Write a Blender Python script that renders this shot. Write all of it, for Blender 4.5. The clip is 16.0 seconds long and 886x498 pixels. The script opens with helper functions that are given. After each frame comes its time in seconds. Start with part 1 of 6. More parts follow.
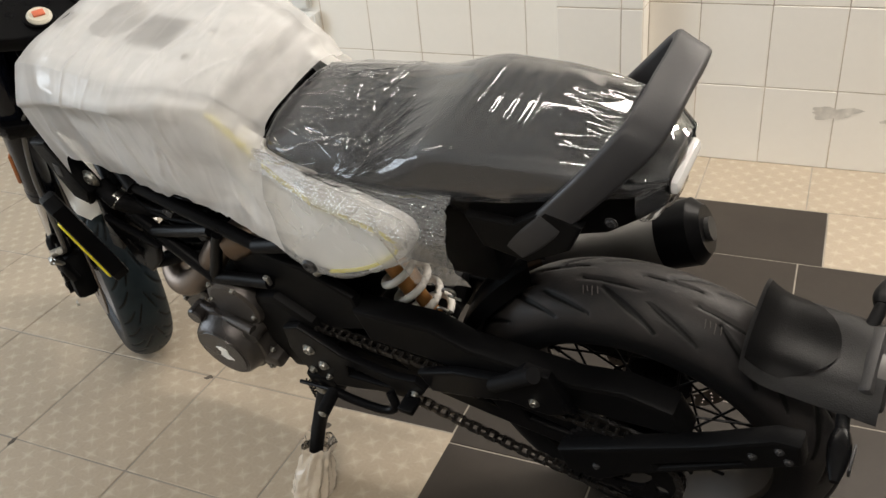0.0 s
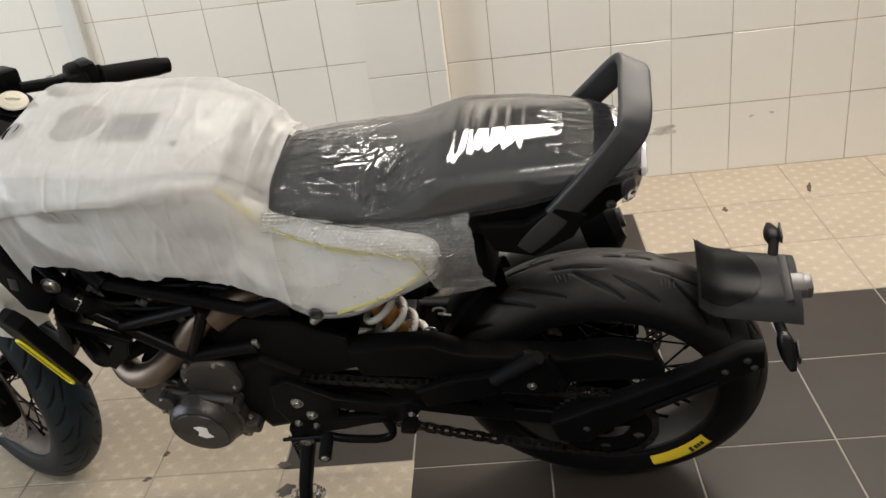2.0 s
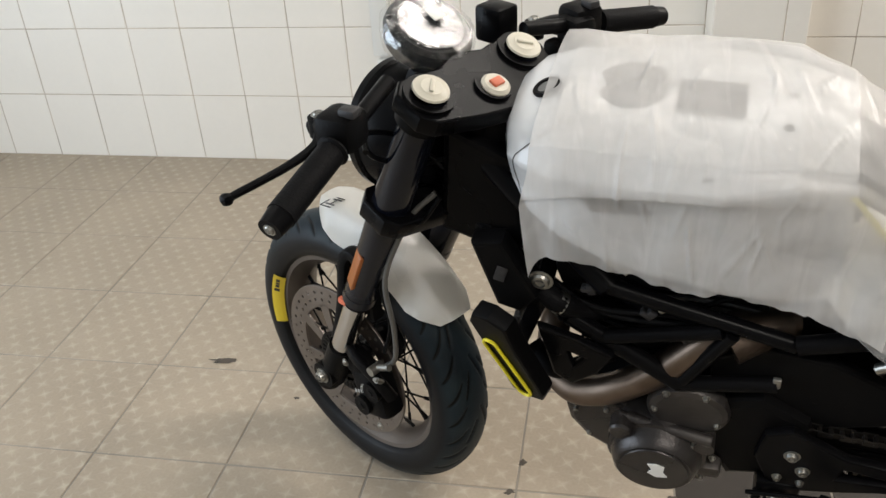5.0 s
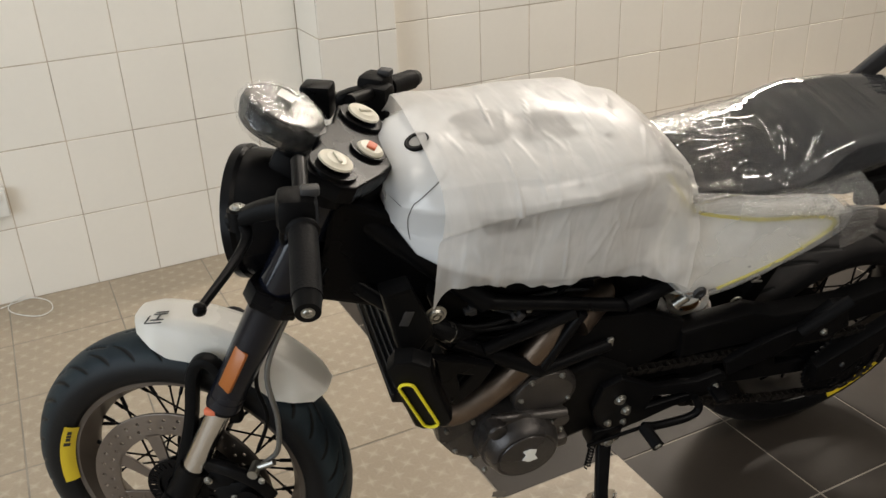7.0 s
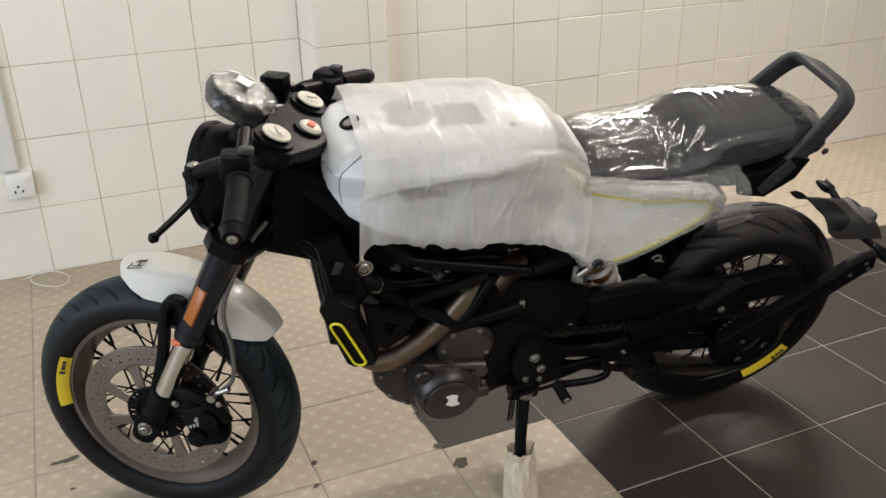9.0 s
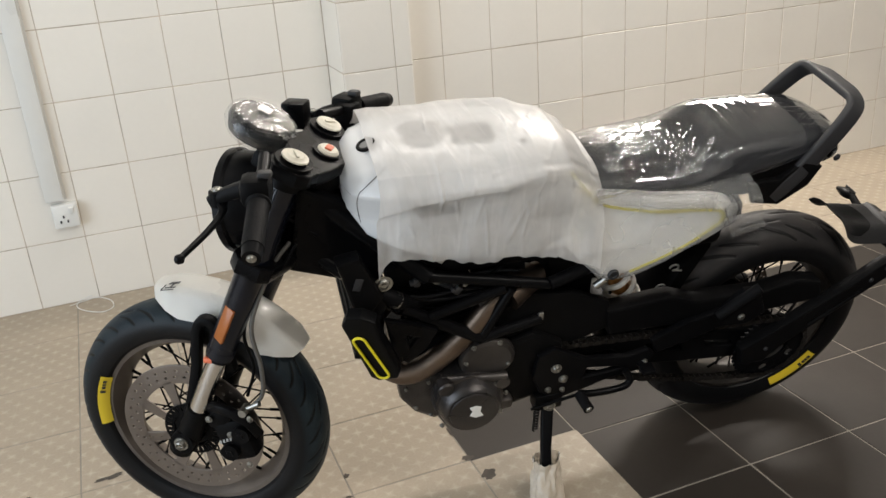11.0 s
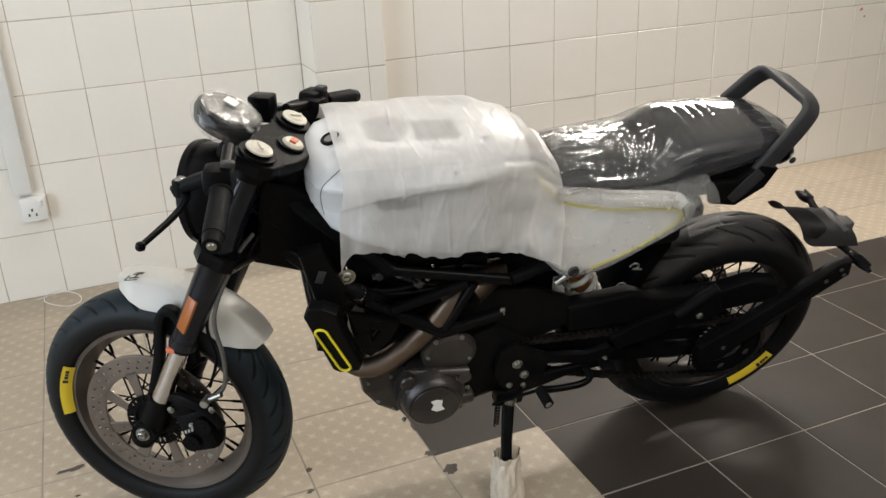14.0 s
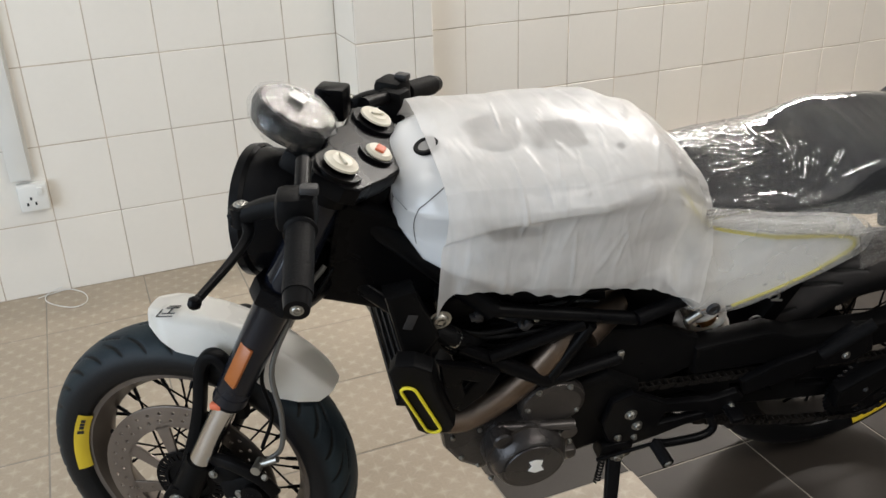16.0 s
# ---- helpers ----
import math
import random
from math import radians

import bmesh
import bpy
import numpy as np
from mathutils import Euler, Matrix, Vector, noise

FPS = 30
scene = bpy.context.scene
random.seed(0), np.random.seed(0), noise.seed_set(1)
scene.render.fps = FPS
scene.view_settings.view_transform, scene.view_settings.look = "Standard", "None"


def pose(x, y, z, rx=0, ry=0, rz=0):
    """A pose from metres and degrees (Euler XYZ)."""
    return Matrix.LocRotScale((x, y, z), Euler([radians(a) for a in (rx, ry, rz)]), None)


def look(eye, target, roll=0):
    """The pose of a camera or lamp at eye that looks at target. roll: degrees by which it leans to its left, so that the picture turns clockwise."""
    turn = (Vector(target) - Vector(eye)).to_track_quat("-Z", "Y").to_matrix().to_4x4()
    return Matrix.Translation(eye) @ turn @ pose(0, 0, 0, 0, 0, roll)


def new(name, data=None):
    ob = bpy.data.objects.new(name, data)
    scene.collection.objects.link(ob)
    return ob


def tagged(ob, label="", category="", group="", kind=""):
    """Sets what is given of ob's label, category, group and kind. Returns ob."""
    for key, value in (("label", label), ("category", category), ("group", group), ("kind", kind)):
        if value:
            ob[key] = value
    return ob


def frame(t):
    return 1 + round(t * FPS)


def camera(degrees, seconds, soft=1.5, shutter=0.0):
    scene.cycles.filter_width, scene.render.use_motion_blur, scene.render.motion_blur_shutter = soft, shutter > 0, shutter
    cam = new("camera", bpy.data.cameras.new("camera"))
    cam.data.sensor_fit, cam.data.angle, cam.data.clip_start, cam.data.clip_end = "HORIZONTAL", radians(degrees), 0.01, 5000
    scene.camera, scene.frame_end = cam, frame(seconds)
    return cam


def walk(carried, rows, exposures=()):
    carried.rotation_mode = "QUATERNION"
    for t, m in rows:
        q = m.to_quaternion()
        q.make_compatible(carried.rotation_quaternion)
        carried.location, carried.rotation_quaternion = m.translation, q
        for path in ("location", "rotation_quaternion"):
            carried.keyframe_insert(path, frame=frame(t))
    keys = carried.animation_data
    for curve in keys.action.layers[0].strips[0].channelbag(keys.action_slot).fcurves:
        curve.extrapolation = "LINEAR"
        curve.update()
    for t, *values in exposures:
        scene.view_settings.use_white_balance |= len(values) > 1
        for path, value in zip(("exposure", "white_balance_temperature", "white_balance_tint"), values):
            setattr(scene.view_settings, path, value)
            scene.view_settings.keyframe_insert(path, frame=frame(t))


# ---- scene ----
cam = camera(53.5, 16.0)
PATH = [
    (0, (0.103, 0.134, 1.294), (-0.648, 1.677, 0.267), -5.7),
    (0.5, (0.002, 0.016, 1.305), (-0.59, 1.639, 0.297), -5.8),
    (1, (-0.092, -0.116, 1.334), (-0.465, 1.587, 0.352), -6.6),
    (1.5, (-0.178, -0.154, 1.338), (-0.421, 1.591, 0.391), -7.1),
    (2, (-0.244, -0.169, 1.347), (-0.413, 1.599, 0.426), -7.7),
    (2.5, (-0.282, -0.234, 1.362), (-0.405, 1.55, 0.467), -7.6),
    (3, (-0.315, -0.279, 1.367), (-0.462, 1.51, 0.485), -7.4),
    (3.5, (-0.378, -0.223, 1.345), (-0.61, 1.544, 0.436), -6.2),
    (4, (-0.515, -0.099, 1.302), (-0.977, 1.577, 0.312), -5.0),
    (4.5, (-0.772, 0.029, 1.298), (-1.266, 1.677, 0.279), -3.8),
    (4.7, (-0.86, 0.065, 1.31), (-1.329, 1.725, 0.299), -3.8),
    (6.8, (-1.558, 0.12, 1.352), (-0.814, 1.759, 0.48), -2.6),
    (7, (-1.581, 0.06, 1.347), (-0.805, 1.688, 0.483), -2.6),
    (7.5, (-1.617, -0.02, 1.352), (-0.76, 1.564, 0.481), -1.8),
    (8, (-1.597, -0.111, 1.346), (-0.709, 1.464, 0.491), -2.2),
    (8.5, (-1.54, -0.239, 1.347), (-0.739, 1.391, 0.511), -1.4),
    (9, (-1.531, -0.295, 1.365), (-0.814, 1.385, 0.55), -1.4),
    (9.2, (-1.548, -0.305, 1.371), (-0.84, 1.383, 0.566), -1.5),
    (11.5, (-1.489, -0.383, 1.377), (-0.865, 1.358, 0.614), -4.5),
    (12, (-1.48, -0.395, 1.373), (-0.845, 1.344, 0.617), -4.4),
    (12.5, (-1.47, -0.4, 1.372), (-0.806, 1.329, 0.619), -3.5),
    (13, (-1.476, -0.401, 1.372), (-0.793, 1.321, 0.617), -2.9),
    (13.5, (-1.485, -0.409, 1.37), (-0.798, 1.311, 0.615), -2.8),
    (14, (-1.486, -0.409, 1.364), (-0.805, 1.311, 0.604), -2.7),
    (14.5, (-1.482, -0.398, 1.362), (-0.816, 1.325, 0.594), -2.8),
    (15, (-1.474, -0.344, 1.354), (-0.836, 1.381, 0.567), -2.8),
    (15.5, (-1.482, -0.177, 1.338), (-0.819, 1.527, 0.528), -1.8),
    (16, (-1.524, 0.03, 1.339), (-0.843, 1.712, 0.498), -1.9),
]
walk(cam, [(t, look(eye, target, roll)) for t, eye, target, roll in PATH], [(0, 0.15, 6600, 10), (2, 0.03, 6500, 10), (4.2, 0.08, 6300, 10), (4.7, 0.08, 6320, 10), (7, -0.12, 6750, 10), (8, 0.05, 6600, 10), (9.2, 0.06, 6420, 10), (15, 0.03, 6400, 10), (16, 0.02, 6250, 10)])

# ---- light ----
world = bpy.data.worlds.new("world")
scene.world = world
world.use_nodes = True
world.node_tree.nodes["Background"].inputs[0].default_value = (0.55, 0.65, 0.8, 1)
world.node_tree.nodes["Background"].inputs[1].default_value = 0.3


def area_lamp(name, m, sx, sy, power, colour):
    data = bpy.data.lights.new(name, "AREA")
    data.shape, data.size, data.size_y, data.energy, data.color = "RECTANGLE", sx, sy, power, colour
    ob = new(name, data)
    ob.matrix_world = m
    return ob


CEIL = 2.75
# daylight through the shutter opening in the end wall
area_lamp("daylight", pose(-4.3, 0.3, 1.25, 0, -90, 0), 2.2, 2.6, 92, (0.80, 0.90, 1.0))
# one light box high on the back wall, three on the ceiling
TUBES = ((-2.3, 1.3), (0.2, -0.7), (-0.5, 2.38))
area_lamp("wall_tube_light", pose(1.05, 2.735, 2.36, -14, 0, 0), 1.25, 0.2, 80, (1.0, 0.925, 0.84))
for k, (tx, ty) in enumerate(TUBES):
    area_lamp("tube_light", pose(tx, ty, CEIL - 0.07, 0, 0, 4), 1.25, 0.26, (6, 57, 22)[k], (1.0, 0.925, 0.84))

# ---- materials ----


def nodes_of(name):
    m = bpy.data.materials.new(name)
    m.use_nodes = True
    nt = m.node_tree
    return m, nt, nt.nodes["Principled BSDF"], nt.links


def surface(name, colour, rough=0.5, metal=0.0, vary=0.12, scale=6.0, bump=0.0, grain=220.0, coat=0.0, dust=0.0, dust_colour=(0.45, 0.4, 0.33), spec=0.5, rvary=0.12):
    """A painted, moulded or cast surface: colour and gloss uneven at two scales, fine relief, a little dust."""
    m, nt, b, ln = nodes_of(name)
    tc = nt.nodes.new("ShaderNodeTexCoord")
    big = nt.nodes.new("ShaderNodeTexNoise")
    big.inputs["Scale"].default_value, big.inputs["Detail"].default_value = scale, 6
    fine = nt.nodes.new("ShaderNodeTexNoise")
    fine.inputs["Scale"].default_value, fine.inputs["Detail"].default_value = grain, 3
    ln.new(tc.outputs["Object"], big.inputs["Vector"])
    ln.new(tc.outputs["Object"], fine.inputs["Vector"])
    ramp = nt.nodes.new("ShaderNodeMapRange")
    ramp.inputs[1].default_value, ramp.inputs[2].default_value = 0.3, 0.7
    ramp.inputs[3].default_value, ramp.inputs[4].default_value = 1 - vary, 1 + vary
    ln.new(big.outputs["Fac"], ramp.inputs[0])
    hsv = nt.nodes.new("ShaderNodeHueSaturation")
    hsv.inputs["Color"].default_value = (*colour, 1)
    ln.new(ramp.outputs[0], hsv.inputs["Value"])
    out = hsv.outputs[0]
    if dust:
        mask = nt.nodes.new("ShaderNodeMapRange")
        mask.inputs[1].default_value, mask.inputs[2].default_value = 0.42, 0.75
        mask.inputs[3].default_value, mask.inputs[4].default_value = 0.0, dust
        ln.new(big.outputs["Fac"], mask.inputs[0])
        mix = nt.nodes.new("ShaderNodeMix")
        mix.data_type = "RGBA"
        mix.inputs[7].default_value = (*dust_colour, 1)
        ln.new(mask.outputs[0], mix.inputs[0])
        ln.new(out, mix.inputs[6])
        out = mix.outputs[2]
    ln.new(out, b.inputs["Base Color"])
    rr = nt.nodes.new("ShaderNodeMapRange")
    rr.inputs[1].default_value, rr.inputs[2].default_value = 0.3, 0.7
    rr.inputs[3].default_value, rr.inputs[4].default_value = max(0.02, rough - rvary), min(1, rough + rvary)
    ln.new(big.outputs["Fac"], rr.inputs[0])
    ln.new(rr.outputs[0], b.inputs["Roughness"])
    b.inputs["Metallic"].default_value = metal
    b.inputs["Coat Weight"].default_value = coat
    b.inputs["Specular IOR Level"].default_value = spec
    if bump:
        bp = nt.nodes.new("ShaderNodeBump")
        bp.inputs["Strength"].default_value, bp.inputs["Distance"].default_value = bump, 0.002
        ln.new(fine.outputs["Fac"], bp.inputs["Height"])
        ln.new(bp.outputs[0], b.inputs["Normal"])
    return m


def math_node(nt, op, a, b=None):
    n = nt.nodes.new("ShaderNodeMath")
    n.operation = op
    for i, v in enumerate((a, b)):
        if v is None:
            continue
        if isinstance(v, (int, float)):
            n.inputs[i].default_value = v
        else:
            nt.links.new(v, n.inputs[i])
    return n.outputs[0]


def film(name, see, tint=(1, 1, 1), rough=0.06, bump=0.5, scale=40.0, milky=0.0, white=(0.85, 0.86, 0.85), patchy=0.0, dist=0.004, streaks=0.0):
    """Thin plastic sheet: mostly lets light straight through, with a glossy skin and, where milky, a white scattering body."""
    m, nt, b, ln = nodes_of(name)
    out = nt.nodes["Material Output"]
    tc = nt.nodes.new("ShaderNodeTexCoord")
    ns = nt.nodes.new("ShaderNodeTexNoise")
    ns.inputs["Scale"].default_value, ns.inputs["Detail"].default_value, ns.inputs["Distortion"].default_value = scale, 4, 0.6
    ln.new(tc.outputs["Object"], ns.inputs["Vector"])
    bp = nt.nodes.new("ShaderNodeBump")
    bp.inputs["Strength"].default_value, bp.inputs["Distance"].default_value = bump, dist
    ln.new(ns.outputs["Fac"], bp.inputs["Height"])
    clear = nt.nodes.new("ShaderNodeBsdfTransparent")
    clear.inputs[0].default_value = (*tint, 1)
    gloss = nt.nodes.new("ShaderNodeBsdfGlossy")
    gloss.inputs["Roughness"].default_value = rough
    ln.new(bp.outputs[0], gloss.inputs["Normal"])
    base = clear.outputs[0]
    if milky:
        dif = nt.nodes.new("ShaderNodeBsdfDiffuse")
        dif.inputs[0].default_value = (*white, 1)
        tr = nt.nodes.new("ShaderNodeBsdfTranslucent")
        tr.inputs[0].default_value = (*white, 1)
        ln.new(bp.outputs[0], dif.inputs["Normal"])
        body = nt.nodes.new("ShaderNodeMixShader")
        body.inputs[0].default_value = 0.35
        ln.new(dif.outputs[0], body.inputs[1])
        ln.new(tr.outputs[0], body.inputs[2])
        mx = nt.nodes.new("ShaderNodeMixShader")
        mx.inputs[0].default_value = milky
        if patchy:
            n2 = nt.nodes.new("ShaderNodeTexNoise")
            n2.inputs["Scale"].default_value, n2.inputs["Detail"].default_value = 9, 3
            ln.new(tc.outputs["Object"], n2.inputs["Vector"])
            mr = nt.nodes.new("ShaderNodeMapRange")
            mr.inputs[1].default_value, mr.inputs[2].default_value = 0.35, 0.65
            mr.inputs[3].default_value, mr.inputs[4].default_value = milky - patchy, min(1, milky + patchy)
            ln.new(n2.outputs["Fac"], mr.inputs[0])
            dense = mr.outputs[0]
            if streaks:
                # drawn-out folds where the sheet lies double
                mp = nt.nodes.new("ShaderNodeMapping")
                mp.inputs["Rotation"].default_value, mp.inputs["Scale"].default_value = (0.2, 0.3, 0.15), (34, 7, 5)
                ln.new(tc.outputs["Object"], mp.inputs["Vector"])
                n3 = nt.nodes.new("ShaderNodeTexNoise")
                n3.inputs["Scale"].default_value, n3.inputs["Detail"].default_value, n3.inputs["Distortion"].default_value = 1.0, 5, 0.8
                ln.new(mp.outputs[0], n3.inputs["Vector"])
                fold = nt.nodes.new("ShaderNodeMapRange")
                fold.inputs[1].default_value, fold.inputs[2].default_value, fold.inputs[3].default_value, fold.inputs[4].default_value = 0.52, 0.72, 0, streaks
                ln.new(n3.outputs["Fac"], fold.inputs[0])
                dense = math_node(nt, "ADD", dense, fold.outputs[0])
            ln.new(dense, mx.inputs[0])
        ln.new(clear.outputs[0], mx.inputs[1])
        ln.new(body.outputs[0], mx.inputs[2])
        base = mx.outputs[0]
    fr = nt.nodes.new("ShaderNodeFresnel")
    fr.inputs["IOR"].default_value = 1.5
    ln.new(bp.outputs[0], fr.inputs["Normal"])
    fac = math_node(nt, "MULTIPLY", fr.outputs[0], see)
    top = nt.nodes.new("ShaderNodeMixShader")
    ln.new(fac, top.inputs[0])
    ln.new(base, top.inputs[1])
    ln.new(gloss.outputs[0], top.inputs[2])
    ln.new(top.outputs[0], out.inputs["Surface"])
    return m


def tyre_material(name, bright, warm=0.0):
    """Tyre rubber: dull, a little dusty on the tread, fine moulded grain."""
    m, nt, b, ln = nodes_of(name)
    tc = nt.nodes.new("ShaderNodeTexCoord")
    sep = nt.nodes.new("ShaderNodeSeparateXYZ")
    ln.new(tc.outputs["Object"], sep.inputs[0])
    rad = math_node(nt, "SQRT", math_node(nt, "ADD", math_node(nt, "MULTIPLY", sep.outputs[0], sep.outputs[0]), math_node(nt, "MULTIPLY", sep.outputs[2], sep.outputs[2])))
    onr = nt.nodes.new("ShaderNodeMapRange")
    onr.inputs[1].default_value, onr.inputs[2].default_value = 0.255, 0.275
    ln.new(rad, onr.inputs[0])
    ns = nt.nodes.new("ShaderNodeTexNoise")
    ns.inputs["Scale"].default_value, ns.inputs["Detail"].default_value = 14, 5
    ln.new(tc.outputs["Object"], ns.inputs["Vector"])
    cr = nt.nodes.new("ShaderNodeValToRGB")
    cr.color_ramp.elements[0].position, cr.color_ramp.elements[0].color = 0.3, (0.010 * bright * (1 + warm), 0.0105 * bright, 0.012 * bright * (1 - 0.6 * warm), 1)
    cr.color_ramp.elements[1].position, cr.color_ramp.elements[1].color = 0.75, (0.024 * bright * (1 + warm), 0.0235 * bright, 0.023 * bright * (1 - 0.5 * warm), 1)
    ln.new(ns.outputs["Fac"], cr.inputs[0])
    mix = nt.nodes.new("ShaderNodeMix")
    mix.data_type = "RGBA"
    mix.inputs[6].default_value = (0.004, 0.004, 0.0045, 1)
    ln.new(onr.outputs[0], mix.inputs[0])
    ln.new(cr.outputs[0], mix.inputs[7])
    # near-black inside the sunk grooves: their shade is put into the colour
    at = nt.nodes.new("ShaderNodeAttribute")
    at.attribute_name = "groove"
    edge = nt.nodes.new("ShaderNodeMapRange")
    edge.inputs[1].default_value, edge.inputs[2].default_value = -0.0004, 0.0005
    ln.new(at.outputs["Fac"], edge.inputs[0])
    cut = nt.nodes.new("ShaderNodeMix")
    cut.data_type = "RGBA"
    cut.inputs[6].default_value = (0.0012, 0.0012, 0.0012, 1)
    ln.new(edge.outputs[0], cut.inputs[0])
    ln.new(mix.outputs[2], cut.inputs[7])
    ln.new(cut.outputs[2], b.inputs["Base Color"])
    b.inputs["Roughness"].default_value = 0.5
    b.inputs["Specular IOR Level"].default_value = 0.18
    ribs = nt.nodes.new("ShaderNodeTexNoise")
    ribs.inputs["Scale"].default_value = 260
    ln.new(tc.outputs["Object"], ribs.inputs["Vector"])
    bp = nt.nodes.new("ShaderNodeBump")
    bp.inputs["Strength"].default_value, bp.inputs["Distance"].default_value = 0.15, 0.002
    ln.new(ribs.outputs["Fac"], bp.inputs["Height"])
    ln.new(bp.outputs[0], b.inputs["Normal"])
    return m


def glazed_tile(name, colour, vary=0.05, rough=0.2, stain=0.12, spots=0.0):
    """Glazed or honed tile; each piece differs a little, with faint clouds and grime."""
    m, nt, b, ln = nodes_of(name)
    info = nt.nodes.new("ShaderNodeObjectInfo")
    geo = nt.nodes.new("ShaderNodeNewGeometry")
    tc = nt.nodes.new("ShaderNodeTexCoord")
    ns = nt.nodes.new("ShaderNodeTexNoise")
    ns.inputs["Scale"].default_value, ns.inputs["Detail"].default_value = 3.2, 7
    ln.new(geo.outputs["Position"], ns.inputs["Vector"])
    fine = nt.nodes.new("ShaderNodeTexNoise")
    fine.inputs["Scale"].default_value, fine.inputs["Detail"].default_value = 60, 4
    ln.new(geo.outputs["Position"], fine.inputs["Vector"])
    r = math_node(nt, "ADD", info.outputs["Random"], geo.outputs["Random Per Island"])
    v1 = math_node(nt, "ADD", math_node(nt, "MULTIPLY", math_node(nt, "FRACT", r), vary), 1 - vary / 2)
    v2 = math_node(nt, "ADD", math_node(nt, "MULTIPLY", ns.outputs["Fac"], -stain), 1 + stain / 2)
    v3 = math_node(nt, "ADD", math_node(nt, "MULTIPLY", fine.outputs["Fac"], -stain * 0.4), 1 + stain * 0.2)
    hsv = nt.nodes.new("ShaderNodeHueSaturation")
    hsv.inputs["Color"].default_value = (*colour, 1)
    ln.new(math_node(nt, "MULTIPLY", math_node(nt, "MULTIPLY", v1, v2), v3), hsv.inputs["Value"])
    ln.new(hsv.outputs[0], b.inputs["Base Color"])
    ln.new(math_node(nt, "ADD", math_node(nt, "MULTIPLY", ns.outputs["Fac"], 0.25), rough - 0.1), b.inputs["Roughness"])
    bp = nt.nodes.new("ShaderNodeBump")
    bp.inputs["Strength"].default_value, bp.inputs["Distance"].default_value = 0.12, 0.002
    ln.new(ns.outputs["Fac"], bp.inputs["Height"])
    ln.new(bp.outputs[0], b.inputs["Normal"])
    return m


def star_tile(name):
    """Beige anti-slip floor tile, moulded with small pale four-pointed stars set in alternate turns."""
    m, nt, b, ln = nodes_of(name)
    info = nt.nodes.new("ShaderNodeObjectInfo")
    geo = nt.nodes.new("ShaderNodeNewGeometry")
    mp = nt.nodes.new("ShaderNodeMapping")
    mp.inputs["Rotation"].default_value = (0, 0, 0.12)
    ln.new(geo.outputs["Position"], mp.inputs["Vector"])
    sep = nt.nodes.new("ShaderNodeSeparateXYZ")
    ln.new(mp.outputs[0], sep.inputs[0])
    size = 0.064
    stars = []
    for k, (ox, oy) in enumerate(((0.0, 0.0), (0.5, 0.5))):
        fx = math_node(nt, "SUBTRACT", math_node(nt, "FRACT", math_node(nt, "ADD", math_node(nt, "DIVIDE", sep.outputs[0], size), ox + 100)), 0.5)
        fy = math_node(nt, "SUBTRACT", math_node(nt, "FRACT", math_node(nt, "ADD", math_node(nt, "DIVIDE", sep.outputs[1], size), oy + 100)), 0.5)
        if k:
            fx, fy = math_node(nt, "MULTIPLY", math_node(nt, "ADD", fx, fy), 0.72), math_node(nt, "MULTIPLY", math_node(nt, "SUBTRACT", fx, fy), 0.72)
        # a concave star: sqrt|x| + sqrt|y| below a bound
        s = math_node(nt, "ADD", math_node(nt, "SQRT", math_node(nt, "ABSOLUTE", fx)), math_node(nt, "SQRT", math_node(nt, "ABSOLUTE", fy)))
        mr = nt.nodes.new("ShaderNodeMapRange")
        mr.inputs[1].default_value, mr.inputs[2].default_value, mr.inputs[3].default_value, mr.inputs[4].default_value = 0.36, 0.74, 1, 0
        ln.new(s, mr.inputs[0])
        stars.append(mr.outputs[0])
    star = math_node(nt, "MAXIMUM", stars[0], stars[1])
    ns = nt.nodes.new("ShaderNodeTexNoise")
    ns.inputs["Scale"].default_value, ns.inputs["Detail"].default_value = 4, 8
    ln.new(geo.outputs["Position"], ns.inputs["Vector"])
    grit = nt.nodes.new("ShaderNodeTexNoise")
    grit.inputs["Scale"].default_value, grit.inputs["Detail"].default_value = 150, 4
    ln.new(geo.outputs["Position"], grit.inputs["Vector"])
    mix = nt.nodes.new("ShaderNodeMix")
    mix.data_type = "RGBA"
    mix.inputs[6].default_value = (0.325, 0.272, 0.205, 1)
    mix.inputs[7].default_value = (0.462, 0.402, 0.317, 1)
    worn = math_node(nt, "MULTIPLY", star, math_node(nt, "ADD", math_node(nt, "MULTIPLY", ns.outputs["Fac"], 1.3), -0.1))
    ln.new(worn, mix.inputs[0])
    hsv = nt.nodes.new("ShaderNodeHueSaturation")
    ln.new(mix.outputs[2], hsv.inputs["Color"])
    val = math_node(nt, "ADD", math_node(nt, "MULTIPLY", ns.outputs["Fac"], -0.35), 1.17)
    val = math_node(nt, "MULTIPLY", val, math_node(nt, "ADD", math_node(nt, "MULTIPLY", grit.outputs["Fac"], -0.3), 1.15))
    val = math_node(nt, "MULTIPLY", val, math_node(nt, "ADD", math_node(nt, "MULTIPLY", info.outputs["Random"], 0.05), 0.975))
    ln.new(val, hsv.inputs["Value"])
    ln.new(hsv.outputs[0], b.inputs["Base Color"])
    b.inputs["Roughness"].default_value = 0.5
    bp = nt.nodes.new("ShaderNodeBump")
    bp.inputs["Strength"].default_value, bp.inputs["Distance"].default_value = 0.35, 0.0015
    ln.new(math_node(nt, "ADD", star, math_node(nt, "MULTIPLY", grit.outputs["Fac"], 0.3)), bp.inputs["Height"])
    ln.new(bp.outputs[0], b.inputs["Normal"])
    return m


